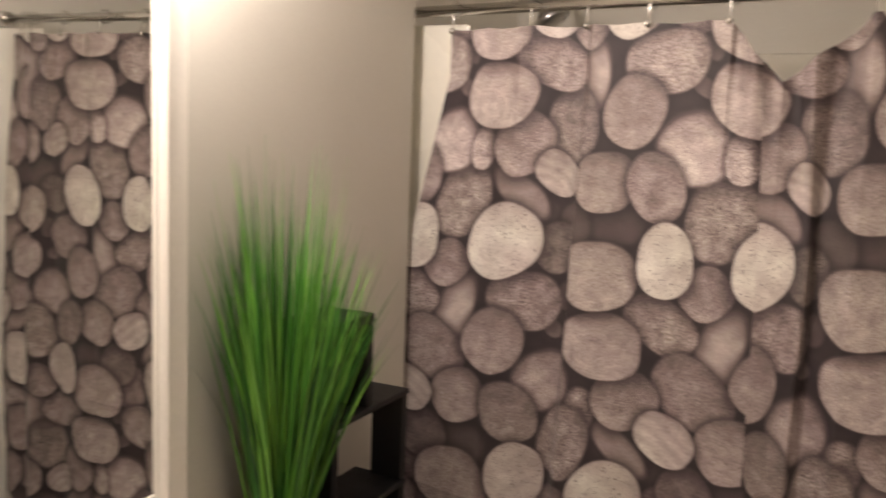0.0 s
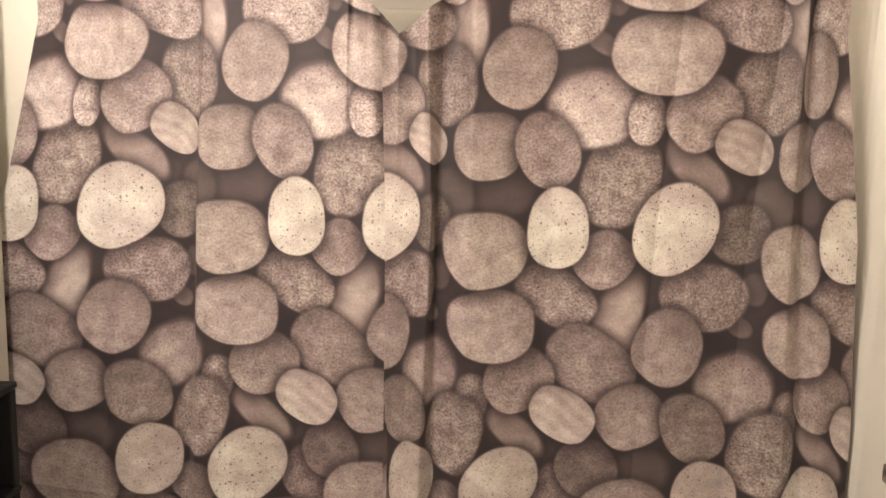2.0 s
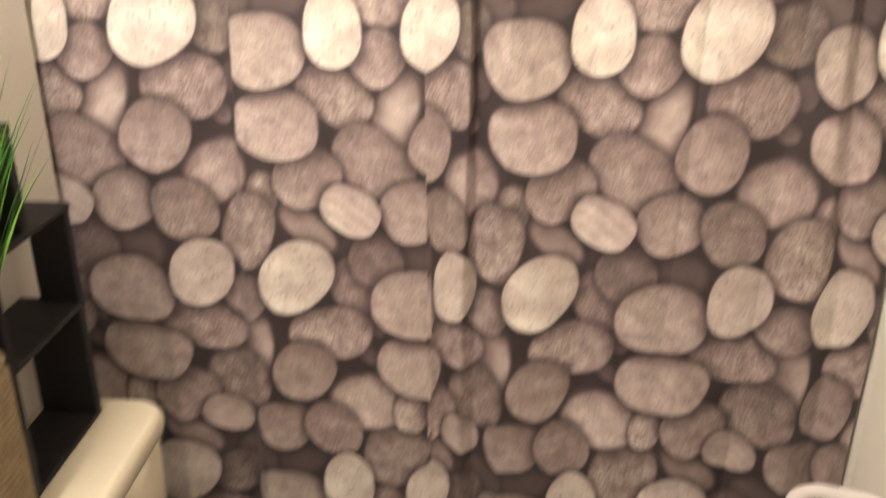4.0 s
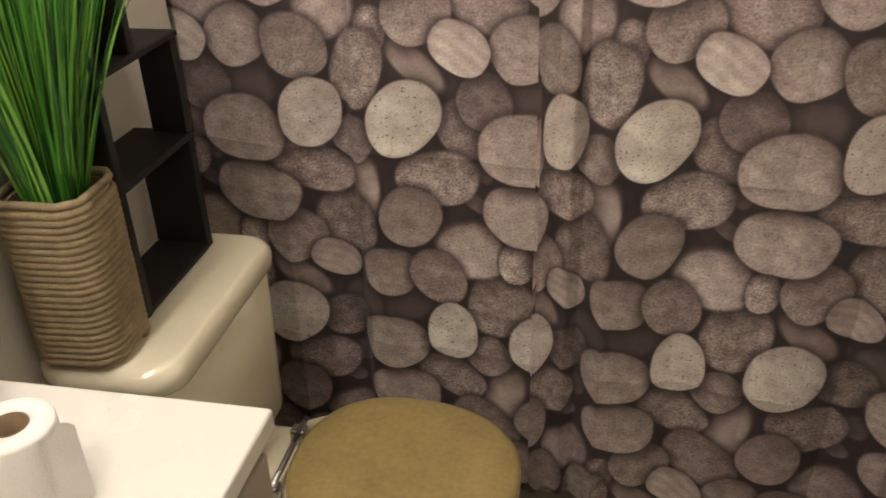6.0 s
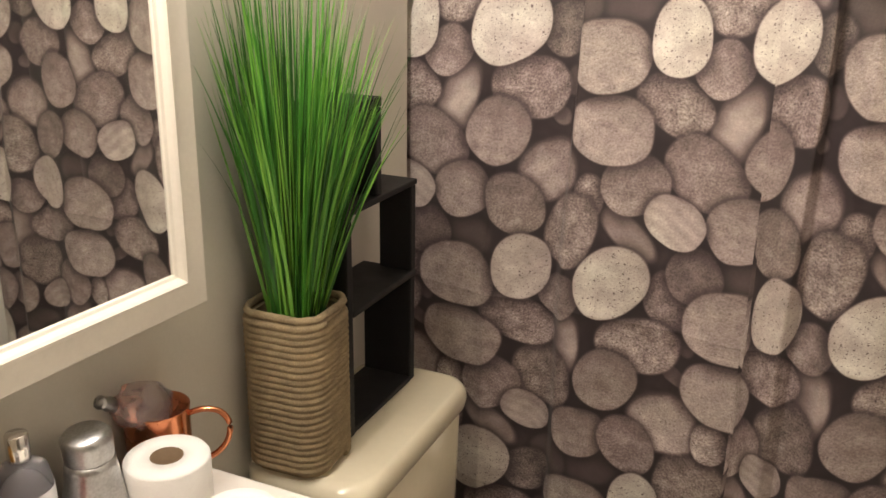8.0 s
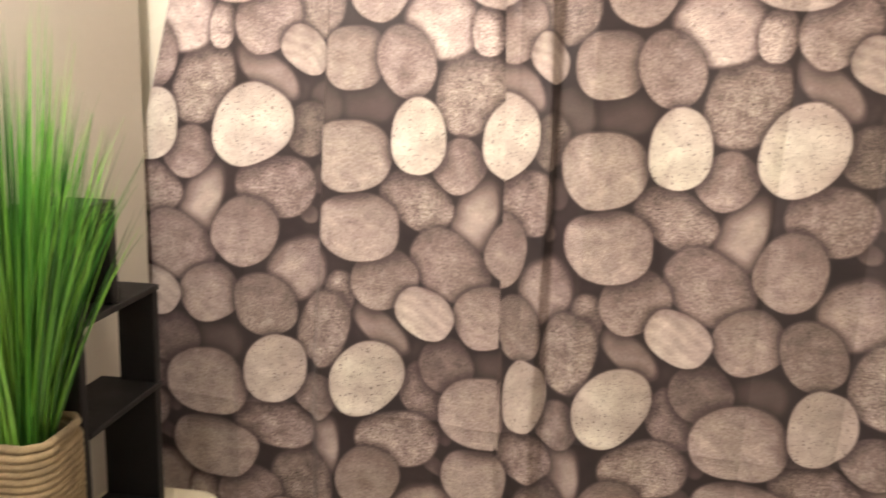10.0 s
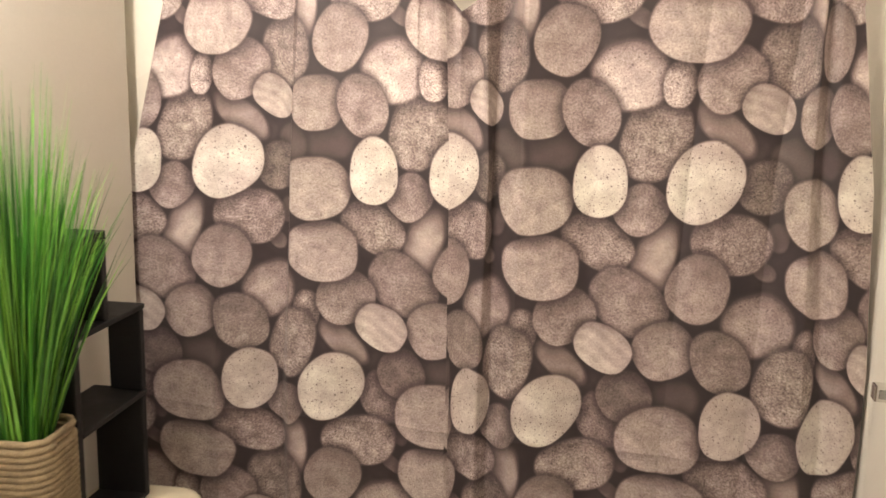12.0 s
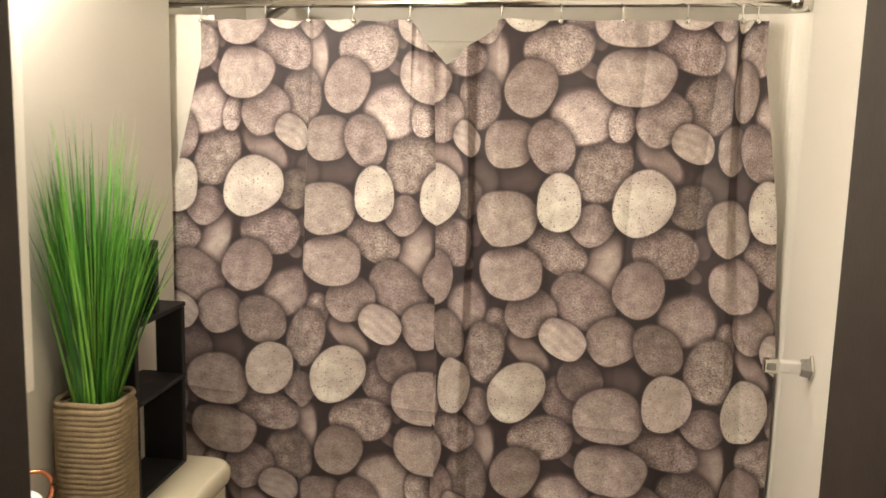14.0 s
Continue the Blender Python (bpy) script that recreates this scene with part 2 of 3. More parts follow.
frame_ob = tagged(thing("door_frame", 0.86, -1.51, 0, "dark stained wooden door frame of the bathroom doorway", "door frame"), kind="structure")
part("jamb", box(0.460, 0.493, -1.585, -1.445, 0.0, 2.05, 0.003), M_JAMB, frame_ob)
part("jamb", box(1.229, 1.262, -1.585, -1.445, 0.0, 2.05, 0.003), M_JAMB, frame_ob)
part("head_jamb", box(0.460, 1.262, -1.585, -1.445, 2.052, 2.084, 0.003), M_JAMB, frame_ob)
for x0, x1 in ((0.400, 0.478), (1.244, 1.322)):
    part("casing", box(x0, x1, -1.603, -1.587, 0.0, 2.09, 0.004), M_JAMB, frame_ob)
part("casing", box(0.400, 1.322, -1.603, -1.587, 2.092, 2.16, 0.004), M_JAMB, frame_ob)

# tub surround: back panel with a rounded top ledge, and the end panels
sur = tagged(thing("tub_surround", 0.70, 0.70, 0, "cream acrylic tub surround with a rounded top ledge", "tub surround"), kind="structure")
part("back_panel", box(-0.088, 1.640, 0.700, 0.750, 0.0, 1.875, 0.012, 3), M_SURROUND, sur)
part("end_panel", box(-0.089, -0.074, 0.052, 0.698, 0.0, 1.875, 0.004, 2), M_SURROUND, sur)
part("front_flange", box(-0.088, 0.085, 0.036, 0.050, 0.0, 1.872, 0.005, 3), M_SURROUND, sur)
# the surround's front edge sweeps round into the right wall
sweep = [(1.485 + 0.0605 * math.sin(radians(a)), -0.0285 + 0.0605 * math.cos(radians(a))) for a in range(0, 91, 9)]
sweep = [(1.395, 0.032)] + sweep + [(1.5457, 0.044), (1.395, 0.044)]
part("front_flange", loft([[(x, y, z) for x, y in sweep] for z in (0.0, 1.872)]), M_WHITE_WALL, sur).matrix_world = SLANT
part("end_panel", box(1.530, 1.544, 0.075, 0.83, 0.0, 1.875, 0.005, 3), M_SURROUND, sur).matrix_world = SLANT

# ---- shower rod, rings and curtain ----
ROD_Y, ROD_Z = 0.012, 1.896
rod = thing("curtain_rod", 0, 0, 0, "chrome shower curtain rod between the alcove walls", "curtain rod")
part("bar", tube([(-0.080, ROD_Y, ROD_Z), (1.53, ROD_Y, ROD_Z)], 0.0115, 20), M_CHROME, rod, smooth=True)


def flange(x0, x1):
    bm = bmesh.new()
    return tube([(x0, ROD_Y, ROD_Z), (x0 * 0.5 + x1 * 0.5, ROD_Y, ROD_Z), (x1, ROD_Y, ROD_Z)], lambda k: 0.024 - 0.006 * k, 24, bm)


part("flange", flange(-0.088, -0.060), M_CHROME, rod, smooth=True)
part("flange", flange(1.545, 1.500), M_CHROME, rod, smooth=True)
rod.matrix_world = SLANT


def smooth01(a, b, v):
    t = np.clip((v - a) / (b - a), 0, 1)
    return t * t * (3 - 2 * t)


TILE_W, TILE_H, TOP, FOOT, ROW_Z = 0.56, 0.965, 1.856, 0.045, 1.427
STONES = []


def stone(u, v, a, b, turn, tone, sort, square=2.2, taper=0.0, hue=0.5):
    STONES.append((u, v, a, b, turn, tone, sort, square, taper, hue))


# printed pebbles of one repeat of the cloth, the lowest layer first: place, half axes, turn, lightness, sort
# (w white with pores, l striped, g smooth, m mottled, f flecked, s speckled, p out of focus, b dim beneath),
# squareness, taper and hue from pinkish to olive
under = random.Random(5)
for row in range(9):
    for k in range(5):
        stone(-0.16 + 0.112 * (k + 0.5 * (row % 2)) + under.uniform(-0.02, 0.02), 0.39 - 0.107 * row + under.uniform(-0.02, 0.02),
              under.uniform(0.045, 0.065), under.uniform(0.045, 0.065), under.uniform(-40, 40), under.uniform(0.10, 0.16), "b")
stone(-0.090, .058, .060, .042, 4, .20, "b", 2.40, .00, .5)
stone(0.169, -0.437, .052, .048, 4, .24, "b", 2.20, .00, .7)
stone(0.043, -0.419, .050, .032, 4, .17, "b", 2.00, .00, .5)
stone(0.171, -0.093, .043, .040, 0, .15, "b", 2.00, .00, .5)
stone(0.287, .066, .034, .034, 0, .17, "b", 2.00, .00, .5)
stone(0.013, .241, .037, .032, 0, .16, "b", 2.00, .00, .5)
stone(0.017, .213, .018, .016, 3, .20, "b", 2.00, .00, .6)
stone(0.370, .049, .046, .048, 0, .25, "p", 2.20, .00, .8)
stone(0.332, -0.165, .024, .018, -26, .36, "p", 2.00, .00, .6)
stone(0.060, .312, .031, .016, -35, .44, "p", 2.00, .00, .5)
stone(0.231, .105, .072, .031, -38, .48, "p", 2.00, -0.10, .5)
stone(-0.058, -0.378, .068, .028, -42, .48, "p", 2.00, -0.15, .5)
stone(0.075, -0.577, .018, .031, 10, .38, "p", 2.00, .00, .6)
stone(-0.168, .335, .078, .036, 96, .58, "p", 2.20, -.15, .5)
stone(-0.137, -0.316, .047, .030, 90, .58, "s", 2.20, .00, .5)
stone(-0.205, -0.095, .030, .022, 80, .34, "p", 2.00, .00, .6)
stone(0.319, -0.001, .054, .051, 0, .35, "s", 2.20, .00, .8)
stone(0.036, -0.497, .051, .060, 19, .42, "s", 2.20, .00, .4)
stone(0.075, -0.441, .054, .056, 9, .34, "f", 2.10, .00, .5)
stone(0.118, -0.149, .079, .039, 75, .57, "p", 2.20, .10, .5)
stone(0.347, .241, .071, .068, 108, .41, "s", 2.20, .00, .6)
stone(-0.015, .360, .077, .058, 8, .52, "s", 2.20, .00, .5)
stone(0.285, .364, .083, .052, -25, .48, "s", 2.30, .00, .4)
stone(-0.124, .135, .060, .056, 0, .48, "g", 2.70, .00, .6)
stone(0.103, .084, .083, .063, 71, .47, "s", 2.20, .06, .6)
stone(0.049, .202, .070, .065, 15, .63, "m", 2.40, .00, .4)
stone(0.006, -0.126, .073, .047, -31, .49, "s", 2.50, .00, .5)
stone(0.263, -0.113, .077, .060, -5, .46, "s", 2.30, .00, .4)
stone(0.325, -0.275, .068, .061, 21, .52, "m", 2.30, .00, .4)
stone(0.387, -0.389, .079, .056, 76, .48, "s", 2.20, .00, .6)
stone(0.071, -0.244, .078, .061, -36, .45, "f", 2.30, .00, .4)
stone(-0.053, -0.281, .061, .058, 35, .46, "f", 2.40, .00, .5)
stone(0.148, -0.337, .062, .057, 31, .50, "g", 2.30, .00, .5)
stone(0.375, -0.534, .049, .044, 45, .45, "f", 2.20, .00, .5)
stone(0.137, .189, .043, .030, 90, .60, "s", 2.20, .00, .5)
stone(0.231, .202, .065, .057, 49, .47, "f", 2.30, .00, .4)
stone(0.205, -0.206, .068, .062, 74, .48, "g", 2.10, .00, .4)
stone(-0.107, -0.182, .078, .064, 0, .55, "g", 2.35, .00, .5)
stone(-0.122, -0.046, .074, .068, 5, .55, "g", 2.15, .00, .7)
stone(-0.075, .269, .068, .058, 70, .47, "g", 2.20, .00, .5)
stone(0.161, .297, .088, .063, -3, .57, "g", 2.35, .00, .5)
stone(0.148, -0.529, .083, .069, 8, .55, "g", 2.40, .00, .5)
stone(0.086, -0.055, .052, .046, 47, .46, "f", 2.30, .00, .4)
stone(-0.021, .129, .067, .051, 115, .46, "f", 2.15, .00, .4)
stone(0.259, -0.352, .069, .053, -55, .42, "f", 2.15, .00, .6)
stone(0.310, .146, .055, .040, -30, .57, "l", 2.15, .00, .6)
stone(0.028, -0.344, .059, .046, -31, .64, "l", 2.30, .00, .5)
stone(0.004, -0.005, .070, .052, 87, .92, "w", 2.10, .00, .7)
stone(0.203, .002, .082, .068, 57, .91, "w", 2.15, .00, .6)
stone(-0.081, -0.486, .081, .063, 55, .86, "w", 2.15, .00, .7)
stone(0.287, -0.486, .070, .059, 79, .80, "w", 2.20, .00, .6)

# the cloth's hang: along the cloth; across the alcove at the top, in the middle and low down; towards the tub
HANG = [
    (-1.130, 0.044, -0.028, -0.079, 0.000),
    (-0.960, 0.177, 0.157, 0.117, -0.004),
    (-0.905, 0.234, 0.221, 0.177, -0.014),
    (-0.850, 0.290, 0.284, 0.236, -0.002),
    (-0.760, 0.359, 0.350, 0.324, 0.014),
    (-0.740, 0.371, 0.354, 0.345, -0.010),
    (-0.640, 0.456, 0.456, 0.441, 0.002),
    (-0.560, 0.537, 0.535, 0.532, 0.004),
    (-0.430, 0.655, 0.664, 0.660, -0.010),
    (-0.386, 0.702, 0.714, 0.718, -0.003),
    (-0.354, 0.692, 0.703, 0.708, -0.010),
    (-0.292, 0.751, 0.757, 0.742, -0.004),
    (-0.250, 0.776, 0.787, 0.775, -0.014),
    (-0.212, 0.797, 0.791, 0.799, 0.014),
    (-0.150, 0.856, 0.856, 0.854, -0.024),
    (-0.010, 0.995, 0.993, 0.993, 0.004),
    (0.150, 1.164, 1.157, 1.156, -0.012),
    (0.346, 1.355, 1.342, 1.348, 0.002),
    (0.412, 1.392, 1.397, 1.421, -0.014),
    (0.470, 1.407, 1.418, 1.463, 0.008),
    (0.510, 1.426, 1.443, 1.495, -0.010),
    (0.580, 1.467, 1.508, 1.541, -0.012),
]


def make_curtain(cols=1000, rows=1060):
    hang = np.array(HANG)
    u = np.linspace(hang[0, 0], hang[-1, 0], cols)
    y = np.interp(u, hang[:, 0], hang[:, 4])
    kern = np.exp(-0.5 * (np.arange(-6, 7) / 2.4) ** 2)
    kern /= kern.sum()
    y = np.convolve(np.pad(y, 6, mode="edge"), kern, "valid")
    xt, xm, xl = [np.convolve(np.pad(np.interp(u, hang[:, 0], hang[:, k]), 6, mode="edge"), kern, "valid") for k in (1, 2, 3)]
    z = np.linspace(TOP, FOOT, rows)
    U, Z = np.meshgrid(u, z)
    Y = np.tile(y, (rows, 1))
    up, down = np.clip((Z - 1.42) / 0.27, 0, 1.25), np.clip((1.42 - Z) / 0.48, 0, 1.0)
    X = xm + up * (xt - xm) + down * (xl - xm)
    X = np.where(X > 1.53, 1.53 + np.minimum((X - 1.53) * 0.2, 0.012), np.where(X < -0.07, -0.07, X))
    # a free stretch of hem between two rings sags into a notch
    notch = np.clip(1 - np.abs(X - 0.722) / np.where(X < 0.722, 0.095, 0.130), 0, 1)
    depth = np.exp(-((TOP - Z) / 0.16) ** 1.3)
    sag = 0.038 * notch * depth
    # most of the loose hem is folded over backwards behind the cloth
    over = Z - (TOP - 0.084 * notch ** 1.05)
    over = np.where(notch > 0.0, np.clip(over, 0, None), 0.0)
    Y = Y - 0.030 * notch * depth + 0.02 * np.sin(notch * 9) * depth * (notch > 0.05)
    # soft sway, stronger towards the foot, and packing creases
    sway = 0.3 + 0.7 * smooth01(1.6, 0.2, Z)
    Y = Y + sway * (0.006 * np.sin(U * 23 + 0.8) + 0.004 * np.sin(U * 41 + Z * 2.0)) + 0.002 * np.sin(Z * 9 + U * 5)
    for cz, deep in ((1.33, 0.0008), (0.868, 0.0032), (0.41, 0.003)):
        Y = Y - deep * np.exp(-np.abs(Z - cz) / 0.012)
    for cu, deep, wide in ((-0.905, -0.006, 0.020), (-0.505, 0.004, 0.025), (-0.152, -0.005, 0.012), (0.178, 0.012, 0.032), (0.345, 0.010, 0.024)):
        off = U - cu + 0.03 * (1.7 - Z) * (cu > 0)
        Y = Y + deep * np.exp(-np.abs(off) / wide)
    hem = 0.004 * np.abs(np.sin(U * 25)) * np.exp(-(TOP - Z) / 0.03)
    Zs = Z - sag - hem - 1.7 * over
    Y = Y + np.where(over > 0, 0.004 + 0.35 * over, 0.0)
    co = np.stack([X, Y, Zs], -1).reshape(-1, 3)
    # the print
    V = Z - ROW_Z
    tone = np.full(U.shape, 0.078)
    tone += 0.03 * np.sin(U * 37 + np.sin(V * 29) * 2) * np.sin(V * 31 + 1.3)
    speck, pore, tint = np.zeros_like(U), np.zeros_like(U), np.full(U.shape, 0.2)
    rng = np.random.RandomState(7)
    du, dz = u[1] - u[0], (TOP - FOOT) / (rows - 1)
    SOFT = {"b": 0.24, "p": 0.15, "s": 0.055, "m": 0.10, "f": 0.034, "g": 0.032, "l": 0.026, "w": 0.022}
    SPECK = {"b": 0.06, "p": 0.14, "s": 1.0, "m": 0.45, "f": 0.7, "g": 0.45, "l": 0.22, "w": 0.12}
    PORE = {"b": 0.0, "p": 0.05, "s": 0.8, "m": 0.7, "f": 0.25, "g": 0.4, "l": 0.15, "w": 1.0}
    for su, sv, a, b, turn, lite, sort, square, taper, hue in STONES:
        ph, am = rng.uniform(0, 6.28, 3), rng.uniform(0.4, 1.0, 3)
        c, s = math.cos(radians(turn)), math.sin(radians(turn))
        soft, big = SOFT[sort], max(a, b) * 1.65
        for i in range(-3, 3):
            for j in range(-2, 2):
                cu, cv = su + i * TILE_W, sv + j * TILE_H
                c0, c1 = int((cu - big - u[0]) / du), int((cu + big - u[0]) / du) + 2
                r0, r1 = int((TOP - (cv + big + ROW_Z)) / dz), int((TOP - (cv - big + ROW_Z)) / dz) + 2
                c0, r0 = max(c0, 0), max(r0, 0)
                if c1 <= c0 or r1 <= r0 or c0 >= cols or r0 >= rows:
                    continue
                sl = (slice(r0, r1), slice(c0, c1))
                pu, pv = U[sl] - cu, V[sl] - cv
                lx, ly = (pu * c + pv * s) / a, (-pu * s + pv * c) / b
                ang = np.arctan2(ly, lx)
                wide = ly / (1 - (taper + 0.05 * math.cos(ph[2])) * lx)
                rad = (np.abs(lx) ** square + np.abs(wide) ** square) ** (1 / square) / 1.03
                rad = rad * (1 + 0.022 * am[0] * np.cos(2 * ang + ph[0]) + 0.026 * am[1] * np.cos(3 * ang + ph[1]) + 0.014 * am[2] * np.cos(4 * ang + ph[2]) + 0.008 * am[0] * np.cos(6 * ang + ph[1]))
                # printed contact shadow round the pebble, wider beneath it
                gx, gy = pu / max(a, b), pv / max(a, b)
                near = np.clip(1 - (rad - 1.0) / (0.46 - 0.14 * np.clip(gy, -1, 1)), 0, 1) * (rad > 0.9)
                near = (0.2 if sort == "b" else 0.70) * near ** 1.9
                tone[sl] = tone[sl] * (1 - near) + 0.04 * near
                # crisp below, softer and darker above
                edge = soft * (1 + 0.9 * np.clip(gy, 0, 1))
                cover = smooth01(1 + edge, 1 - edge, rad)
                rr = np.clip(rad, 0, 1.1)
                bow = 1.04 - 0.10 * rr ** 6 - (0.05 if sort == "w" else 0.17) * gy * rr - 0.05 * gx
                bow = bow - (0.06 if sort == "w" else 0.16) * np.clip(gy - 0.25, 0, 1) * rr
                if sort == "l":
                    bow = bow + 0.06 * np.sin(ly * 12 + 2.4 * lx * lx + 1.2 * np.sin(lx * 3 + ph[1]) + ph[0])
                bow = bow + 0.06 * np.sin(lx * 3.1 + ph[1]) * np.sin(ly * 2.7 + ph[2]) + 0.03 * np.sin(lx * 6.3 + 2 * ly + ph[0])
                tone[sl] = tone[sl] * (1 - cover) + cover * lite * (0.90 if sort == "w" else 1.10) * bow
                speck[sl] = speck[sl] * (1 - cover) + cover * SPECK[sort]
                pore[sl] = pore[sl] * (1 - cover) + cover * PORE[sort]
                tint[sl] = tint[sl] * (1 - cover) + cover * hue
    me = bpy.data.meshes.new("curtain")
    idx = np.arange(rows * cols).reshape(rows, cols)
    quads = np.stack([idx[:-1, :-1], idx[1:, :-1], idx[1:, 1:], idx[:-1, 1:]], -1).reshape(-1, 4)
    me.vertices.add(len(co))
    me.vertices.foreach_set("co", co.ravel())
    me.loops.add(quads.size)
    me.loops.foreach_set("vertex_index", quads.ravel())
    me.polygons.add(len(quads))
    me.polygons.foreach_set("loop_start", np.arange(0, quads.size, 4))
    me.polygons.foreach_set("use_smooth", np.ones(len(quads), bool))
    me.update(calc_edges=True)
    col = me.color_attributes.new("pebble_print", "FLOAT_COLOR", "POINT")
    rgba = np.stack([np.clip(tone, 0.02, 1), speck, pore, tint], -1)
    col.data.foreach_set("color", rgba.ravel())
    cloth = me.attributes.new("cloth", "FLOAT_VECTOR", "POINT")
    cloth.data.foreach_set("vector", np.stack([U, V, np.zeros_like(U)], -1).ravel())
    me.validate()
    return me


def print_material():
    m = bpy.data.materials.new("printed_polyester")
    m.use_nodes = True
    nt = m.node_tree
    b = nt.nodes["Principled BSDF"]

    def node(kind, **sets):
        n = nt.nodes.new(kind)
        for k, v in sets.items():
            n.inputs[k.replace("_", " ")].default_value = v
        return n

    def math_node(op, a, c):
        n = nt.nodes.new("ShaderNodeMath")
        n.operation = op
        for k, v in ((0, a), (1, c)):
            if isinstance(v, (int, float)):
                n.inputs[k].default_value = v
            else:
                nt.links.new(v, n.inputs[k])
        return n.outputs[0]

    at = nt.nodes.new("ShaderNodeAttribute")
    at.attribute_name = "pebble_print"
    pos = nt.nodes.new("ShaderNodeAttribute")
    pos.attribute_name = "cloth"
    sep = nt.nodes.new("ShaderNodeSeparateColor")
    nt.links.new(at.outputs["Color"], sep.inputs[0])
    fine, mid, pit = node("ShaderNodeTexNoise", Scale=210.0, Detail=6.0, Roughness=0.8), node("ShaderNodeTexNoise", Scale=42.0, Detail=5.0, Roughness=0.65), node("ShaderNodeTexNoise", Scale=190.0, Detail=2.0)
    for n in (fine, mid, pit):
        nt.links.new(pos.outputs["Vector"], n.inputs["Vector"])
    grain = math_node("ADD", math_node("MULTIPLY", math_node("SUBTRACT", fine.outputs["Fac"], 0.5), 2.3), math_node("MULTIPLY", math_node("SUBTRACT", mid.outputs["Fac"], 0.5), 1.1))
    grain = math_node("MULTIPLY", grain, math_node("ADD", math_node("MULTIPLY", sep.outputs[1], 1.05), 0.16))
    # broad mottling of the ink
    blot = node("ShaderNodeTexNoise", Scale=30.0, Detail=3.0, Roughness=0.55)
    nt.links.new(pos.outputs["Vector"], blot.inputs["Vector"])
    grain = math_node("ADD", grain, math_node("MULTIPLY", math_node("SUBTRACT", blot.outputs["Fac"], 0.5), 0.42))
    shade = math_node("ADD", grain, 1.0)
    # single pores: one in each cell, of uneven size, many of them too small to show
    bent = nt.nodes.new("ShaderNodeVectorMath")
    bent.operation = "MULTIPLY_ADD"
    nt.links.new(pit.outputs["Color"], bent.inputs[0])
    bent.inputs[1].default_value = (0.007, 0.007, 0.0)
    nt.links.new(pos.outputs["Vector"], bent.inputs[2])
    hole = None
    for cell, cut, size in ((95.0, 0.62, 0.22), (210.0, 0.45, 0.26)):
        vor = node("ShaderNodeTexVoronoi", Scale=cell, Randomness=1.0)
        vor.voronoi_dimensions = "2D"
        nt.links.new(bent.outputs[0], vor.inputs["Vector"])
        pick = nt.nodes.new("ShaderNodeSeparateColor")
        nt.links.new(vor.outputs["Color"], pick.inputs[0])
        wide = node("ShaderNodeMapRange", From_Min=cut, From_Max=1.0, To_Min=0.0, To_Max=size)
        nt.links.new(pick.outputs[0], wide.inputs["Value"])
        gap = math_node("MULTIPLY", math_node("SUBTRACT", wide.outputs[0], vor.outputs["Distance"]), 9.0)
        gap = math_node("MINIMUM", math_node("MAXIMUM", gap, 0.0), 0.50)
        hole = gap if hole is None else math_node("MAXIMUM", hole, gap)
    pores = math_node("SUBTRACT", 1.0, math_node("MULTIPLY", hole, sep.outputs[2]))
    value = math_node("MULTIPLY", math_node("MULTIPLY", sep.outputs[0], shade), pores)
    ramp = nt.nodes.new("ShaderNodeValToRGB")
    e = ramp.color_ramp.elements
    e[0].position, e[0].color = 0.0, (0.012, 0.009, 0.009, 1)
    e[1].position, e[1].color = 1.0, (0.84, 0.79, 0.70, 1)
    for p, c in ((0.12, (0.042, 0.0285, 0.0305)), (0.30, (0.117, 0.086, 0.081)), (0.50, (0.272, 0.211, 0.192)), (0.72, (0.50, 0.422, 0.382))):
        k = e.new(p)
        k.color = (*c, 1)
    nt.links.new(value, ramp.inputs[0])
    # slow drift of the ink from pinkish to olive, by pebble and in clouds
    cloud = node("ShaderNodeTexNoise", Scale=9.0, Detail=3.0)
    nt.links.new(pos.outputs["Vector"], cloud.inputs["Vector"])
    drift = math_node("ADD", math_node("MULTIPLY", math_node("SUBTRACT", cloud.outputs["Fac"], 0.5), 0.9), at.outputs["Alpha"])
    inks = nt.nodes.new("ShaderNodeValToRGB")
    ink = inks.color_ramp.elements
    ink[0].position, ink[0].color = 0.15, (1.03, 0.985, 1.07, 1)
    ink[1].position, ink[1].color = 0.90, (0.965, 1.01, 0.98, 1)
    nt.links.new(drift, inks.inputs[0])
    dyed = nt.nodes.new("ShaderNodeVectorMath")
    dyed.operation = "MULTIPLY"
    nt.links.new(ramp.outputs[0], dyed.inputs[0])
    nt.links.new(inks.outputs[0], dyed.inputs[1])
    nt.links.new(dyed.outputs[0], b.inputs["Base Color"])
    b.inputs["Roughness"].default_value = 0.62
    b.inputs["Sheen Weight"].default_value = 0.08
    weave = node("ShaderNodeTexNoise", Scale=900.0, Detail=1.0)
    nt.links.new(pos.outputs["Vector"], weave.inputs["Vector"])
    wr = node("ShaderNodeTexNoise", Scale=14.0, Detail=3.0)
    nt.links.new(pos.outputs["Vector"], wr.inputs["Vector"])
    bp = node("ShaderNodeBump", Strength=0.35, Distance=0.004)
    nt.links.new(math_node("ADD", math_node("MULTIPLY", weave.outputs["Fac"], 0.05), wr.outputs["Fac"]), bp.inputs["Height"])
    nt.links.new(bp.outputs[0], b.inputs["Normal"])
    return m


M_PRINT = print_material()
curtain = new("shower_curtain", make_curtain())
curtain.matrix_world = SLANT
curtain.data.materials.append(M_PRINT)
tagged(curtain, "polyester shower curtain printed with grey-brown river pebbles, hung from the rod", "shower curtain")

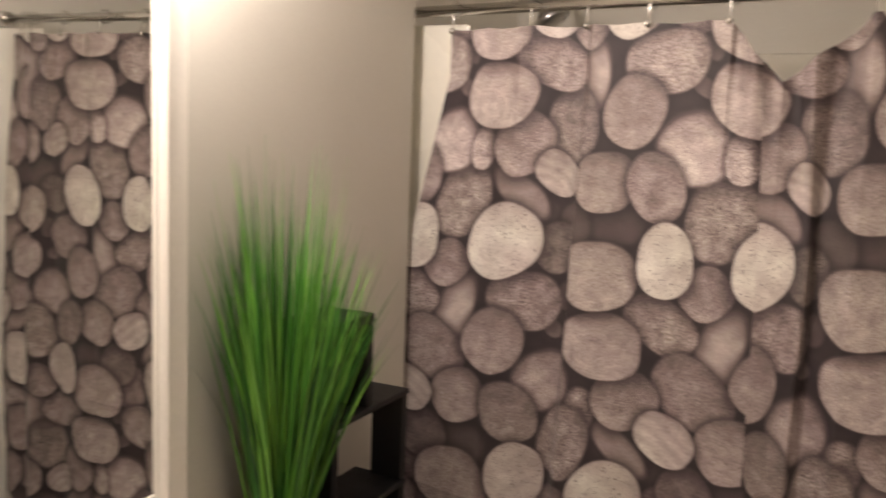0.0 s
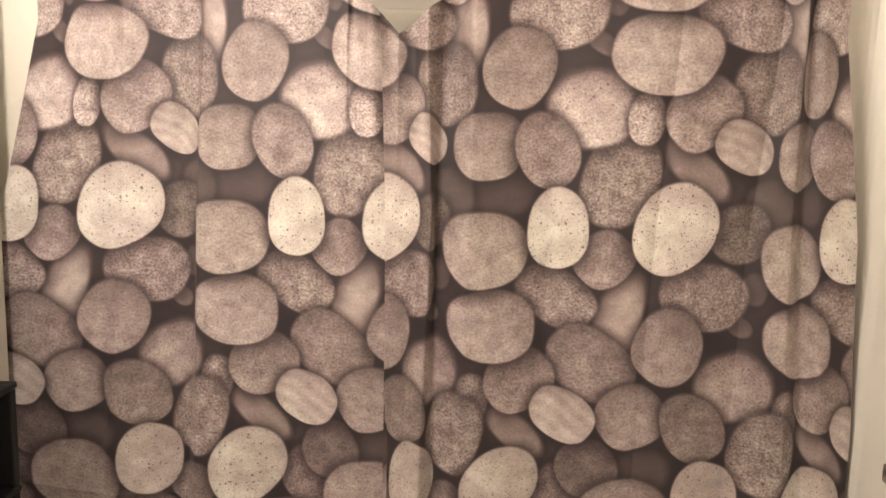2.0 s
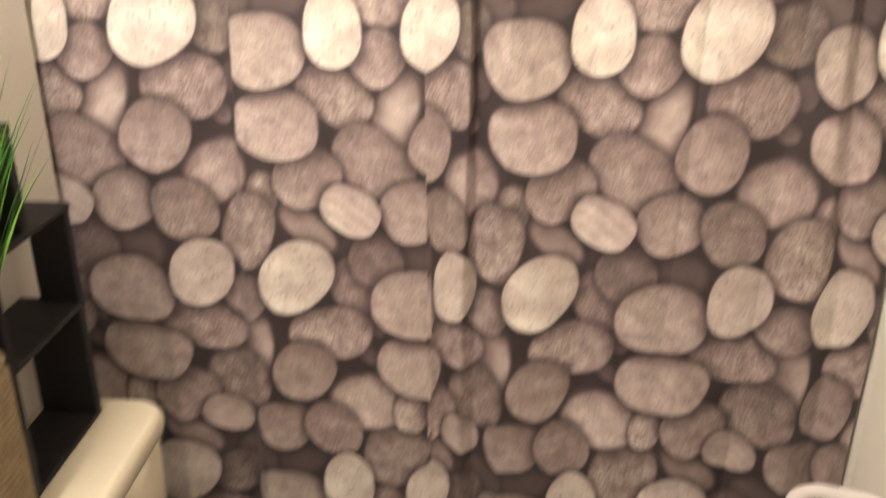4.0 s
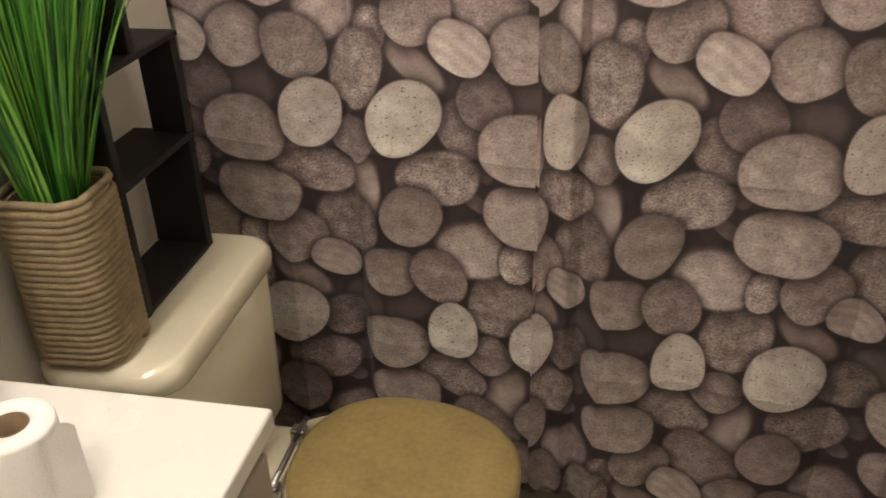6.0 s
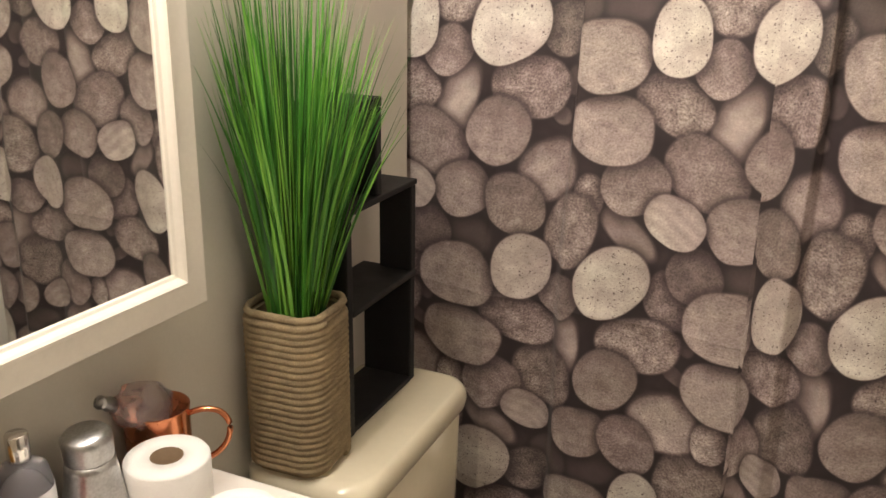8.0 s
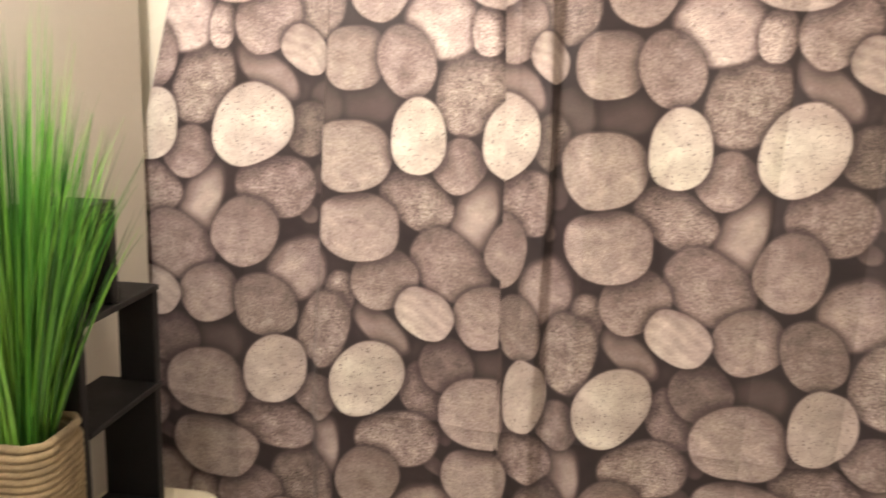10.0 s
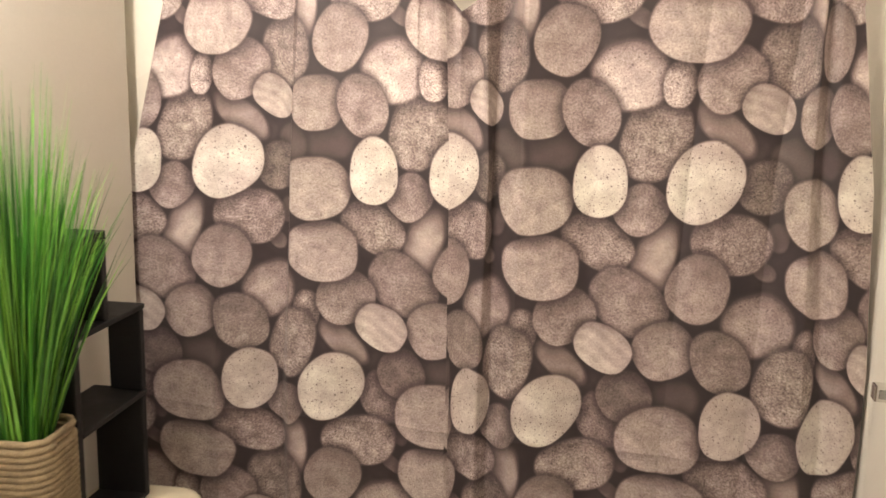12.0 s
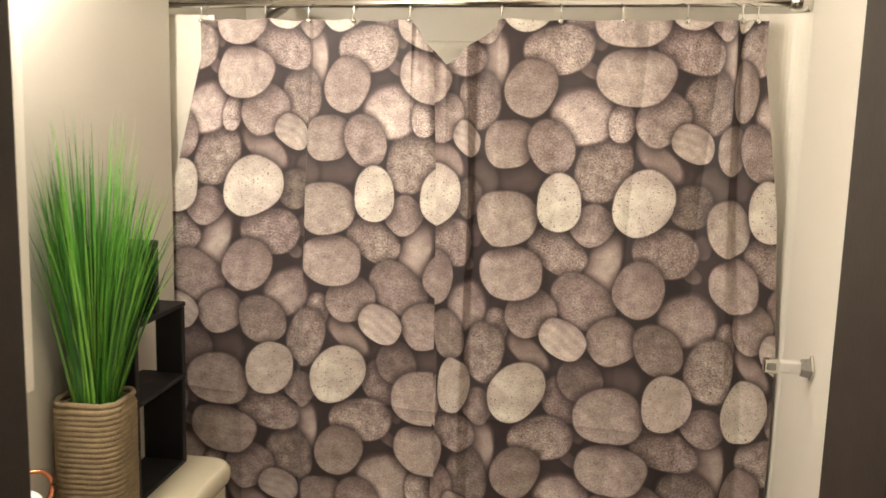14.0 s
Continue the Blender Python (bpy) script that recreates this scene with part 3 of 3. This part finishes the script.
RING_X = (0.066, 0.240, 0.358, 0.481, 0.627, 0.851, 0.994, 1.133, 1.283, 1.400, 1.432)


def ring_mesh():
    pts = []
    for k in range(28):
        a = radians(-60 + 300 * k / 27)
        pts.append((0.0, 0.0165 * math.sin(a), 0.0165 * math.cos(a)))
    pts += [(0.0, -0.012, -0.020), (0.0, -0.014, -0.038), (0.0, -0.008, -0.046), (0.0, 0.001, -0.042)]
    return tube(pts, 0.0016, 8)


ring = thing("curtain_ring", RING_X[0], ROD_Y, ROD_Z, "small chrome wire curtain ring on the rod", "curtain ring", "rings on the rod")
r_wire = part("wire", ring_mesh(), M_CHROME, None, smooth=True)
r_wire.parent = ring
r_roll = part("roller_ball", lathe([(0, -0.052), (0.006, -0.049), (0.0075, -0.045), (0.006, -0.040), (0, -0.037)], 0, -0.016, 16), M_CHROME, None, smooth=True)
r_roll.parent = ring
ring.matrix_world = SLANT @ pose(RING_X[0], ROD_Y, ROD_Z)
for rx in RING_X[1:]:
    copy_thing(ring, SLANT @ pose(rx, ROD_Y, ROD_Z, 0, 0, random.uniform(-25, 25)))

# shower head behind the curtain
shower = thing("wall_shower", -0.09, 0.42, 1.93, "dull metal shower on a bent arm in the alcove", "shower")
part("arm", tube([(-0.085, 0.42, 2.03), (0.00, 0.42, 2.04), (0.07, 0.42, 2.02), (0.105, 0.42, 1.98)], 0.009, 12), M_STEEL, shower, smooth=True)
bm = lathe([(0, 0.05), (0.014, 0.05), (0.016, 0.03), (0.042, 0.005), (0.045, -0.008), (0.040, -0.012), (0, -0.012)], 0, 0, 28)
bmesh.ops.transform(bm, matrix=pose(0.13, 0.42, 1.935, 0, -32, 0), verts=bm.verts)
part("spray_plate", bm, M_STEEL, shower, smooth=True)

# ---- mirror ----
WX = -0.012
MY0, MY1, MZ0, MZ1, FW = -1.400, -0.779, 1.103, 1.90, 0.052
mirror = thing("wall_mirror", WX, MY1, MZ0, "mirrored wall cabinet with a white painted moulded frame", "mirror cabinet")


def moulding(p0, p1, inner0, inner1):
    """One mitred side of the frame: a flat band, a raised lip and a step down to the glass."""
    bm = bmesh.new()
    steps = ((0.0, -0.003), (0.0, 0.011), (0.04, 0.013), (0.66, 0.014), (0.70, 0.018), (0.78, 0.019), (0.84, 0.016), (0.92, 0.010), (1.0, 0.008), (1.0, -0.003))
    secs = []
    for (ya, za), (yb, zb) in ((p0, inner0), (p1, inner1)):
        secs.append([(WX + 0.001 + h, ya + (yb - ya) * k, za + (zb - za) * k) for k, h in steps])
    return loft(secs, bm)


o = [(MY0, MZ0), (MY1, MZ0), (MY1, MZ1), (MY0, MZ1)]
q = [(MY0 + FW, MZ0 + FW), (MY1 - FW, MZ0 + FW), (MY1 - FW, MZ1 - FW), (MY0 + FW, MZ1 - FW)]
for k in range(4):
    part("frame_side", moulding(o[k], o[(k + 1) % 4], q[k], q[(k + 1) % 4]), M_FRAME, mirror)
part("mirror_glass", box(WX - 0.001, WX + 0.006, MY0 + FW - 0.004, MY1 - FW + 0.004, MZ0 + FW - 0.004, MZ1 - FW + 0.004), M_MIRROR, mirror)

part("cabinet_body", box(WX - 0.058, WX - 0.003, MY0 + 0.006, MY1 - 0.006, MZ0 + 0.006, MZ1 - 0.006, 0.003), M_FRAME, mirror)

# its front stands off the wall and is slightly turned
mirror.matrix_world = pose(0.051, MY1, MZ0, 0, 0.4, -2.9)

# light bar over the mirror
bar = thing("vanity_light", WX, -1.02, 2.16, "chrome bar light with three lamp sockets over the mirror", "wall lamp")
part("back_plate", box(WX + 0.001, WX + 0.03, -1.42, -0.76, 2.06, 2.14, 0.006), M_CHROME, bar)
for by in LAMP_Y:
    part("arm", tube([(WX + 0.03, by, 2.10), (LAMP_X - 0.03, by, 2.105), (LAMP_X, by, 2.09)], 0.008, 10), M_CHROME, bar, smooth=True)
    part("socket", lathe([(0, 2.095), (0.026, 2.095), (0.028, 2.065), (0.0, 2.065)], LAMP_X, by, 20), M_CHROME, bar, smooth=True)

# ---- toilet ----
toilet = thing("toilet", 0.36, -0.42, 0.0, "cream ceramic toilet with a tan closed lid, standing by the wall", "toilet")
loop = rounded_loop(0.242, 0.462, 0.060, 5)
TX, TY, CY = 0.098, -0.410, -0.445
part("tank", loft(slab_loft(loop, [(0.36, 0.86), (0.38, 0.90), (0.55, 0.925), (0.704, 0.94)], TX, TY)), M_CERAMIC, toilet, smooth=True)
lid_loop = rounded_loop(0.244, 0.462, 0.060, 6)
part("tank_lid", loft(slab_loft(lid_loop, [(0.700, 0.975), (0.706, 1.00), (0.722, 1.012), (0.735, 1.00), (0.746, 0.955), (0.7495, 0.915), (0.750, 0.88)], TX, TY)), M_CERAMIC, toilet, "cream ceramic tank lid", smooth=True)


def egg(cx, cy, back, front, half, n=44):
    out = []
    for k in range(n):
        a = 2 * math.pi * k / n
        ca, sa = math.cos(a), math.sin(a)
        rx = front if ca > 0 else back
        out.append((cx + rx * math.copysign(abs(ca) ** 0.86, ca), cy + half * math.copysign(abs(sa) ** 0.92, sa)))
    return out


def egg_levels(levels):
    return [[(x, y, z) for x, y in egg(cx - 0.035, CY, b, f, h)] for z, cx, b, f, h in levels]


part("bowl", loft(egg_levels([(0.0, 0.42, 0.20, 0.18, 0.11), (0.05, 0.42, 0.19, 0.17, 0.105), (0.18, 0.42, 0.17, 0.18, 0.11), (0.30, 0.46, 0.20, 0.24, 0.165), (0.385, 0.47, 0.22, 0.275, 0.185), (0.398, 0.47, 0.21, 0.265, 0.178)])), M_CERAMIC, toilet, smooth=True)
part("bridge", box(0.12, 0.30, CY - 0.13, CY + 0.13, 0.30, 0.392, 0.02, 3), M_CERAMIC, toilet, smooth=True)
part("seat", loft(egg_levels([(0.400, 0.52, 0.172, 0.235, 0.186), (0.405, 0.52, 0.176, 0.24, 0.19), (0.416, 0.52, 0.176, 0.24, 0.19), (0.420, 0.52, 0.172, 0.236, 0.186)])), M_CERAMIC, toilet, "cream toilet seat", smooth=True)
part("lid", loft(egg_levels([(0.421, 0.52, 0.172, 0.236, 0.186), (0.426, 0.52, 0.177, 0.241, 0.191), (0.436, 0.52, 0.176, 0.240, 0.190), (0.443, 0.52, 0.166, 0.228, 0.180), (0.447, 0.52, 0.130, 0.190, 0.145), (0.449, 0.52, 0.05, 0.08, 0.06)])), M_LID, toilet, "olive tan toilet lid", smooth=True)
for hy in (-0.075, 0.075):
    hinge = part("hinge", box(0.275, 0.306, CY + hy - 0.014, CY + hy + 0.014, 0.393, 0.432, 0.006), M_STEEL, toilet, "dull metal hinge")
part("hinge_rod", tube([(0.294, CY - 0.11, 0.428), (0.294, CY + 0.11, 0.428)], 0.006, 10), M_STEEL, toilet, smooth=True)

# ---- black stepped shelf on the tank ----
shelf = thing("stepped_shelf", 0.05, -0.36, 0.751, "black painted stepped wooden shelf standing on the tank", "shelf")
for name, b in (("side_panel", (0.010, 0.113, -0.259, -0.240, 0.752, 0.970)), ("side_panel", (0.046, 0.114, -0.259, -0.240, 0.983, 1.148)),
                ("side_panel", (0.010, 0.116, -0.500, -0.482, 0.752, 1.328)), ("divider", (0.040, 0.112, -0.388, -0.370, 1.161, 1.310)),
                ("top_board", (0.012, 0.116, -0.481, -0.238, 1.149, 1.160)), ("top_board", (0.012, 0.113, -0.481, -0.370, 1.311, 1.328)),
                ("middle_board", (0.000, 0.116, -0.481, -0.240, 0.971, 0.982)), ("bottom_board", (0.010, 0.114, -0.481, -0.260, 0.752, 0.763))):
    part(name, box(*b, 0.0025), M_BLACK, shelf)

# ---- rope vase with grass ----
VX, VY, VZ, VH = 0.067, -0.577, 0.751, 0.273
vase = thing("rope_vase", VX, VY, VZ, "square vase wrapped in jute rope on the tank, with green grass", "vase")
vl = rounded_loop(0.128, 0.122, 0.034, 7)
turn = radians(3)
vl = [(x * math.cos(turn) - y * math.sin(turn), x * math.sin(turn) + y * math.cos(turn)) for x, y in vl]
body = loft(slab_loft(vl, [(VZ, 0.98), (VZ + VH - 0.006, 1.0), (VZ + VH - 0.006, 0.86), (VZ + VH - 0.05, 0.84)], VX, VY))
part("body", body, M_ROPE, vase)
PITCH = 0.0112
coil, per = [], len(vl)
for k in range(int((VH - 0.006) / PITCH) * per):
    x, y = vl[k % per]
    w = 1.022 + 0.012 * noise.noise(Vector((k * 0.013, 3.1, 0)))
    coil.append((VX + x * w, VY + y * w, VZ + 0.006 + PITCH * k / per + 0.0009 * noise.noise(Vector((k * 0.07, 0, 1.7)))))
part("rope", tube(coil, 0.0079, 9, uv=240.0), M_ROPE, vase, "wound jute rope", smooth=True)
rim = [(VX + x * 1.02, VY + y * 1.02, VZ + VH + 0.001 + 0.001 * math.sin(k * 1.7)) for k, (x, y) in enumerate(vl)]
part("rim_rope", tube(rim, 0.0064, 8, closed=True, uv=240.0), M_ROPE, vase, smooth=True)
part("filling", loft(slab_loft(vl, [(VZ + VH - 0.045, 0.83), (VZ + VH - 0.02, 0.82)], VX, VY)), M_SOIL, vase, "dark filling")


def grass(count):
    bm = bmesh.new()
    rng = random.Random(5)
    for k in range(count):
        a = rng.uniform(0, 2 * math.pi)
        r0 = 0.040 * math.sqrt(rng.random())
        lean = rng.random() ** 0.8
        reach = (0.015 + 0.126 * lean) * (1.0 if rng.random() < 0.9 else 1.3)
        h = rng.uniform(0.38, 0.57) * (1 - 0.08 * lean)
        if rng.random() < 0.08:
            h = rng.uniform(0.57, 0.655)
            reach *= 0.6
        width = rng.uniform(0.0011, 0.0030)
        bx, by = VX + r0 * math.cos(a), VY + r0 * math.sin(a)
        a2 = a + rng.uniform(-0.35, 0.35)
        dx, dy = math.cos(a2), math.sin(a2)
        if bx + reach * dx < WX + 0.012:
            reach = max(0.0, (bx - WX - 0.014) / max(-dx, 1e-3))
        face = rng.uniform(0, math.pi)
        sx, sy = math.cos(face), math.sin(face)
        prev = None
        n = 7
        bend = rng.uniform(1.0, 1.6)
        for j in range(n + 1):
            t = j / n
            p = Vector((bx + dx * reach * t ** bend, by + dy * reach * t ** bend, VZ + VH - 0.03 + h * t - 0.04 * lean * t ** 3))
            w = width * (1 - t ** 2.2) + 0.00015
            pair = (bm.verts.new(p + Vector((sx, sy, 0)) * w), bm.verts.new(p - Vector((sx, sy, 0)) * w))
            if prev:
                bm.faces.new((prev[0], prev[1], pair[1], pair[0]))
            prev = pair
    return bm


bm = grass(560)
me = bpy.data.meshes.new("grass")
bm.to_mesh(me)
bm.free()
me.materials.append(M_BLADE)
blades = new("grass", me)
blades.parent = vase
blades.matrix_parent_inverse = vase.matrix_world.inverted()
tagged(blades, "bright green artificial grass blades", kind="stuff")

# ---- vanity ----
van = thing("vanity_cabinet", 0.17, -1.11, 0.0, "painted vanity cabinet with two doors beside the toilet", "cabinet")
part("body", box(-0.028, 0.430, -1.447, -0.805, 0.09, 0.816, 0.003), M_CABINET, van)
part("plinth", box(-0.028, 0.370, -1.447, -0.808, 0.0, 0.088), M_CABINET, van)
for y0, y1 in ((-1.440, -1.130), (-1.124, -0.815)):
    door = part("door", box(0.431, 0.448, y0, y1, 0.12, 0.800, 0.004), M_CABINET, van)
    part("knob", lathe([(0, 0.0), (0.006, 0.0), (0.006, 0.014), (0.013, 0.02), (0.012, 0.028), (0, 0.03)], 0, 0, 16), M_CHROME, door, "small chrome knob", smooth=True).matrix_world = pose(0.449, -1.16 if y0 < -1.2 else -1.09, 0.70, 0, 90, 0)
top = thing("countertop", 0.17, -1.11, 0.818, "glossy white countertop on the vanity", "countertop")
part("slab", box(-0.029, 0.453, -1.448, -0.790, 0.818, 0.850, 0.005, 3), M_COUNTER, top)


def paper_roll(x, y, r, h, flap):
    z = 0.851
    ob = thing("toilet_roll", x, y, z, "loose white toilet paper roll standing on the counter", "toilet roll", "rolls on the counter")
    bm = lathe([(0.0205, z), (r - 0.002, z), (r, z + 0.003), (r, z + h - 0.003), (r - 0.002, z + h), (0.0205, z + h), (0.0205, z)], x, y, 44)
    part("paper", bm, M_PAPER, ob, smooth=True)
    part("core", lathe([(0.0203, z), (0.0203, z + h + 0.0005), (0.0188, z + h + 0.0005), (0.0188, z), (0.0203, z)], x, y, 32), M_CARD, ob, "brown cardboard core", smooth=True)
    if flap:
        secs = []
        for k in range(9):
            a = radians(-20 + 30 * k / 8)
            rr = r + 0.0006 + 0.020 * (k / 8) ** 2
            secs.append((x + rr * math.cos(a), y + rr * math.sin(a)))
        bm = bmesh.new()
        prev = None
        for k, (px, py) in enumerate(secs):
            hi = h - 0.002 - 0.012 * math.sin(k * 0.75) * (k > 3) - 0.004 * k / 8
            c = [bm.verts.new((px + d, py + d, zz)) for d, zz in ((0, z), (0, z + hi), (0.0012, z + hi), (0.0012, z))]
            if prev:
                for i in range(4):
                    bm.faces.new((prev[i], prev[(i + 1) % 4], c[(i + 1) % 4], c[i]))
            prev = c
        part("loose_sheet", bm, M_PAPER, ob, "loose end of the paper")
    return ob


paper_roll(0.098, -0.918, 0.053, 0.100, False)
paper_roll(0.247, -0.972, 0.046, 0.100, True)

# copper mug with a clear bag and bottle in it
mug = thing("copper_mug", 0.022, -0.850, 0.851, "polished copper mug with a handle, holding clear packets", "mug")
mx, my, mz = 0.022, -0.850, 0.851
part("body", lathe([(0, mz), (0.036, mz), (0.041, mz + 0.006), (0.043, mz + 0.06), (0.044, mz + 0.116), (0.0445, mz + 0.118), (0.0425, mz + 0.118), (0.0405, mz + 0.06), (0.038, mz + 0.008), (0, mz + 0.006)], mx, my, 40), M_COPPER, mug, smooth=True)
hd = (math.cos(radians(28)), math.sin(radians(28)))
hp = [(mx + hd[0] * r, my + hd[1] * r, mz + z) for r, z in ((0.042, 0.106), (0.062, 0.112), (0.084, 0.108), (0.096, 0.090), (0.092, 0.064), (0.076, 0.044), (0.056, 0.034), (0.040, 0.030))]
hp = [tuple(sum(w * p[i] for w, p in zip((0.5 * (-q + 2 * q * q - q ** 3), 0.5 * (2 - 5 * q * q + 3 * q ** 3), 0.5 * (q + 4 * q * q - 3 * q ** 3), 0.5 * (q ** 3 - q * q)), (hp[max(k - 1, 0)], hp[k], hp[k + 1], hp[min(k + 2, len(hp) - 1)]))) for i in range(3)) for k in range(len(hp) - 1) for q in (0.0, 0.25, 0.5, 0.75)] + hp[-1:]
part("handle", tube(hp, 0.0042, 10), M_COPPER, mug, "copper wire handle", smooth=True)
pack = thing("clear_packet", mx, my, mz + 0.06, "crumpled clear plastic packet stuck in the copper mug", "packet")
bm = bmesh.new()
bmesh.ops.create_icosphere(bm, subdivisions=4, radius=1.0)
for v in bm.verts:
    n = noise.noise(v.co * 1.7) * 0.22 + noise.noise(v.co * 4.0) * 0.10
    v.co = Vector((v.co.x * 0.029 * (1 + n), v.co.y * 0.031 * (1 + n), v.co.z * 0.062 * (1 + n)))
bmesh.ops.transform(bm, matrix=pose(mx - 0.003, my - 0.020, mz + 0.126, 60, 6, 8), verts=bm.verts)
part("bag", bm, M_CLEAR, pack, smooth=True)
bm = lathe([(0, 0), (0.008, 0), (0.010, 0.012), (0.007, 0.022), (0.009, 0.030), (0, 0.034)], 0, 0, 16)
bmesh.ops.transform(bm, matrix=pose(mx - 0.003, my - 0.068, mz + 0.152, 56, 0, 8), verts=bm.verts)
part("cap", bm, M_STEEL, pack, "dark glossy cap", smooth=True)

# grey metal bottle
can = thing("metal_bottle", 0.046, -0.990, 0.851, "brushed grey metal bottle with a rounded shoulder", "bottle")
cx, cy = 0.050, -0.992
part("body", lathe([(0, 0.851), (0.038, 0.851), (0.041, 0.856), (0.0405, 0.885), (0.038, 0.915), (0.0335, 0.945), (0.030, 0.968), (0.029, 0.978), (0, 0.979)], cx, cy, 40), M_BRUSHED, can, smooth=True)
cap = lathe([(0, 0.0), (0.028, 0.0), (0.0285, 0.004), (0.0295, 0.024), (0.029, 0.030), (0.025, 0.035), (0, 0.0365)], 0, 0, 40)
bmesh.ops.transform(cap, matrix=pose(cx, cy, 0.978, 4, 0, 0), verts=cap.verts)
part("cap", cap, M_BRUSHED, can, "rounded grey cap", smooth=True)

# lotion bottle with a printed label
lot = thing("lotion_bottle", 0.030, -1.068, 0.851, "clear lotion bottle with silver cap and pale printed label", "bottle")
lx, ly = 0.030, -1.068
part("body", lathe([(0, 0.851), (0.028, 0.851), (0.031, 0.856), (0.031, 0.982), (0.027, 1.002), (0.014, 1.012), (0, 1.014)], lx, ly, 32), M_CLEAR, lot, smooth=True)
part("label", lathe([(0.0315, 0.865), (0.0318, 0.866), (0.0318, 0.977), (0.0315, 0.978)], lx, ly, 32), M_LABEL, lot, "pale printed label", smooth=True)
for k, zz in enumerate((0.958, 0.946, 0.934, 0.920)):
    a0 = radians(-50)
    bm = bmesh.new()
    pv = None
    for j in range(7):
        a = a0 + radians(4.0 * j * (1 if k % 2 else 0.8))
        c = (bm.verts.new((lx + 0.0322 * math.cos(a), ly + 0.0322 * math.sin(a), zz)), bm.verts.new((lx + 0.0322 * math.cos(a), ly + 0.0322 * math.sin(a), zz + 0.003)))
        if pv:
            bm.faces.new((pv[0], c[0], c[1], pv[1]))
        pv = c
    part("print_line", bm, M_DARKBAR, lot)
part("cap", lathe([(0, 1.013), (0.012, 1.013), (0.0125, 1.014), (0.0125, 1.044), (0.011, 1.046), (0, 1.046)], lx, ly, 24), M_CHROME, lot, "silver screw cap", smooth=True)
amb = thing("amber_bottle", 0.014, -1.126, 0.851, "small amber bottle behind the lotion", "bottle")
part("body", lathe([(0, 0.851), (0.020, 0.851), (0.022, 0.855), (0.022, 1.005), (0.012, 1.026), (0, 1.028)], 0.014, -1.126, 28), M_AMBER, amb, smooth=True)
part("cap", lathe([(0, 1.027), (0.012, 1.027), (0.012, 1.046), (0, 1.048)], 0.014, -1.126, 24), M_CHROME, amb, "silver cap", smooth=True)
jar = thing("red_jar", 0.078, -1.138, 0.851, "jar with red label and steel lid on the counter", "jar")
part("body", lathe([(0, 0.851), (0.028, 0.851), (0.030, 0.855), (0.030, 0.950), (0.025, 0.960), (0, 0.961)], 0.078, -1.138, 32), M_RED, jar, smooth=True)
part("lid", lathe([(0, 0.962), (0.026, 0.962), (0.027, 0.964), (0.027, 0.984), (0.025, 0.987), (0, 0.988)], 0.078, -1.138, 32), M_STEEL, jar, "steel lid", smooth=True)

# ---- hook on the right wall ----
HOOK_Y = -0.344
hook = thing("wall_hook", 1.506, -0.490, 1.155, "chrome wall hook with a diamond plate and pale square arm", "wall hook")
plate = box(-0.003, 0.003, -0.019, 0.019, -0.019, 0.019, 0.002)
bmesh.ops.transform(plate, matrix=pose(1.542, HOOK_Y, 1.154, 45, 0, 0), verts=plate.verts)
collar = bmesh.new()
tube([(1.540, HOOK_Y, 1.154), (1.532, HOOK_Y, 1.154), (1.522, HOOK_Y, 1.154)], lambda k: 0.020 - 0.003 * k, 4, collar)
for name, bm, mat, label in (("plate", plate, M_CHROME, ""), ("collar", collar, M_STEEL, "dull metal collar"),
                             ("arm", box(1.482, 1.523, HOOK_Y - 0.010, HOOK_Y + 0.010, 1.1425, 1.1655, 0.003), M_WHITE_PLASTIC, "pale smooth arm"),
                             ("end_block", box(1.453, 1.482, HOOK_Y - 0.012, HOOK_Y + 0.012, 1.1410, 1.1670, 0.003), M_CHROME, "chrome square end"),
                             ("inset", box(1.459, 1.476, HOOK_Y - 0.0135, HOOK_Y - 0.011, 1.1470, 1.1610, 0.001), M_STEEL, "dull square inset")):
    part(name, bm, mat, hook, label).matrix_world = SLANT

# ---- laundry basket by the right wall ----
bcx, bcy, bz, BTURN = 1.402, -0.462, 0.665, radians(-17)


def basket_loop(n):
    c, s = math.cos(BTURN), math.sin(BTURN)
    return [(x * c - y * s, x * s + y * c) for x, y in rounded_loop(0.165, 0.30, 0.06, n)]


basket = thing("laundry_basket", bcx, bcy, 0.0, "white plastic laundry basket with slotted sides and rounded rim", "basket")
bl = basket_loop(6)
part("rim", tube([(bcx + x, bcy + y, bz) for x, y in bl], 0.0135, 12, closed=True), M_WHITE_PLASTIC, basket, smooth=True)
part("bottom_tray", loft(slab_loft(bl, [(0.0, 0.86), (0.06, 0.875), (0.06, 0.85), (0.008, 0.83)], bcx, bcy)), M_WHITE_PLASTIC, basket, smooth=True)
slat_loop = basket_loop(9)
for k in range(len(slat_loop)):
    (x0, y0), (x1, y1) = slat_loop[k], slat_loop[(k + 1) % len(slat_loop)]
    run = math.hypot(x1 - x0, y1 - y0)
    for j in range(max(1, int(run / 0.017))):
        t = (j + 0.5) / max(1, int(run / 0.017))
        x, y = x0 + (x1 - x0) * t, y0 + (y1 - y0) * t
        part("slat", tube([(bcx + x * 0.865, bcy + y * 0.865, 0.055), (bcx + x * 0.995, bcy + y * 0.995, bz - 0.006)], 0.0034, 5), M_WHITE_PLASTIC, basket)
for zz in (0.22, 0.42):
    f = 0.865 + 0.13 * (zz - 0.055) / (bz - 0.06)
    part("band", tube([(bcx + x * f, bcy + y * f, zz) for x, y in bl], 0.006, 8, closed=True), M_WHITE_PLASTIC, basket, smooth=True)
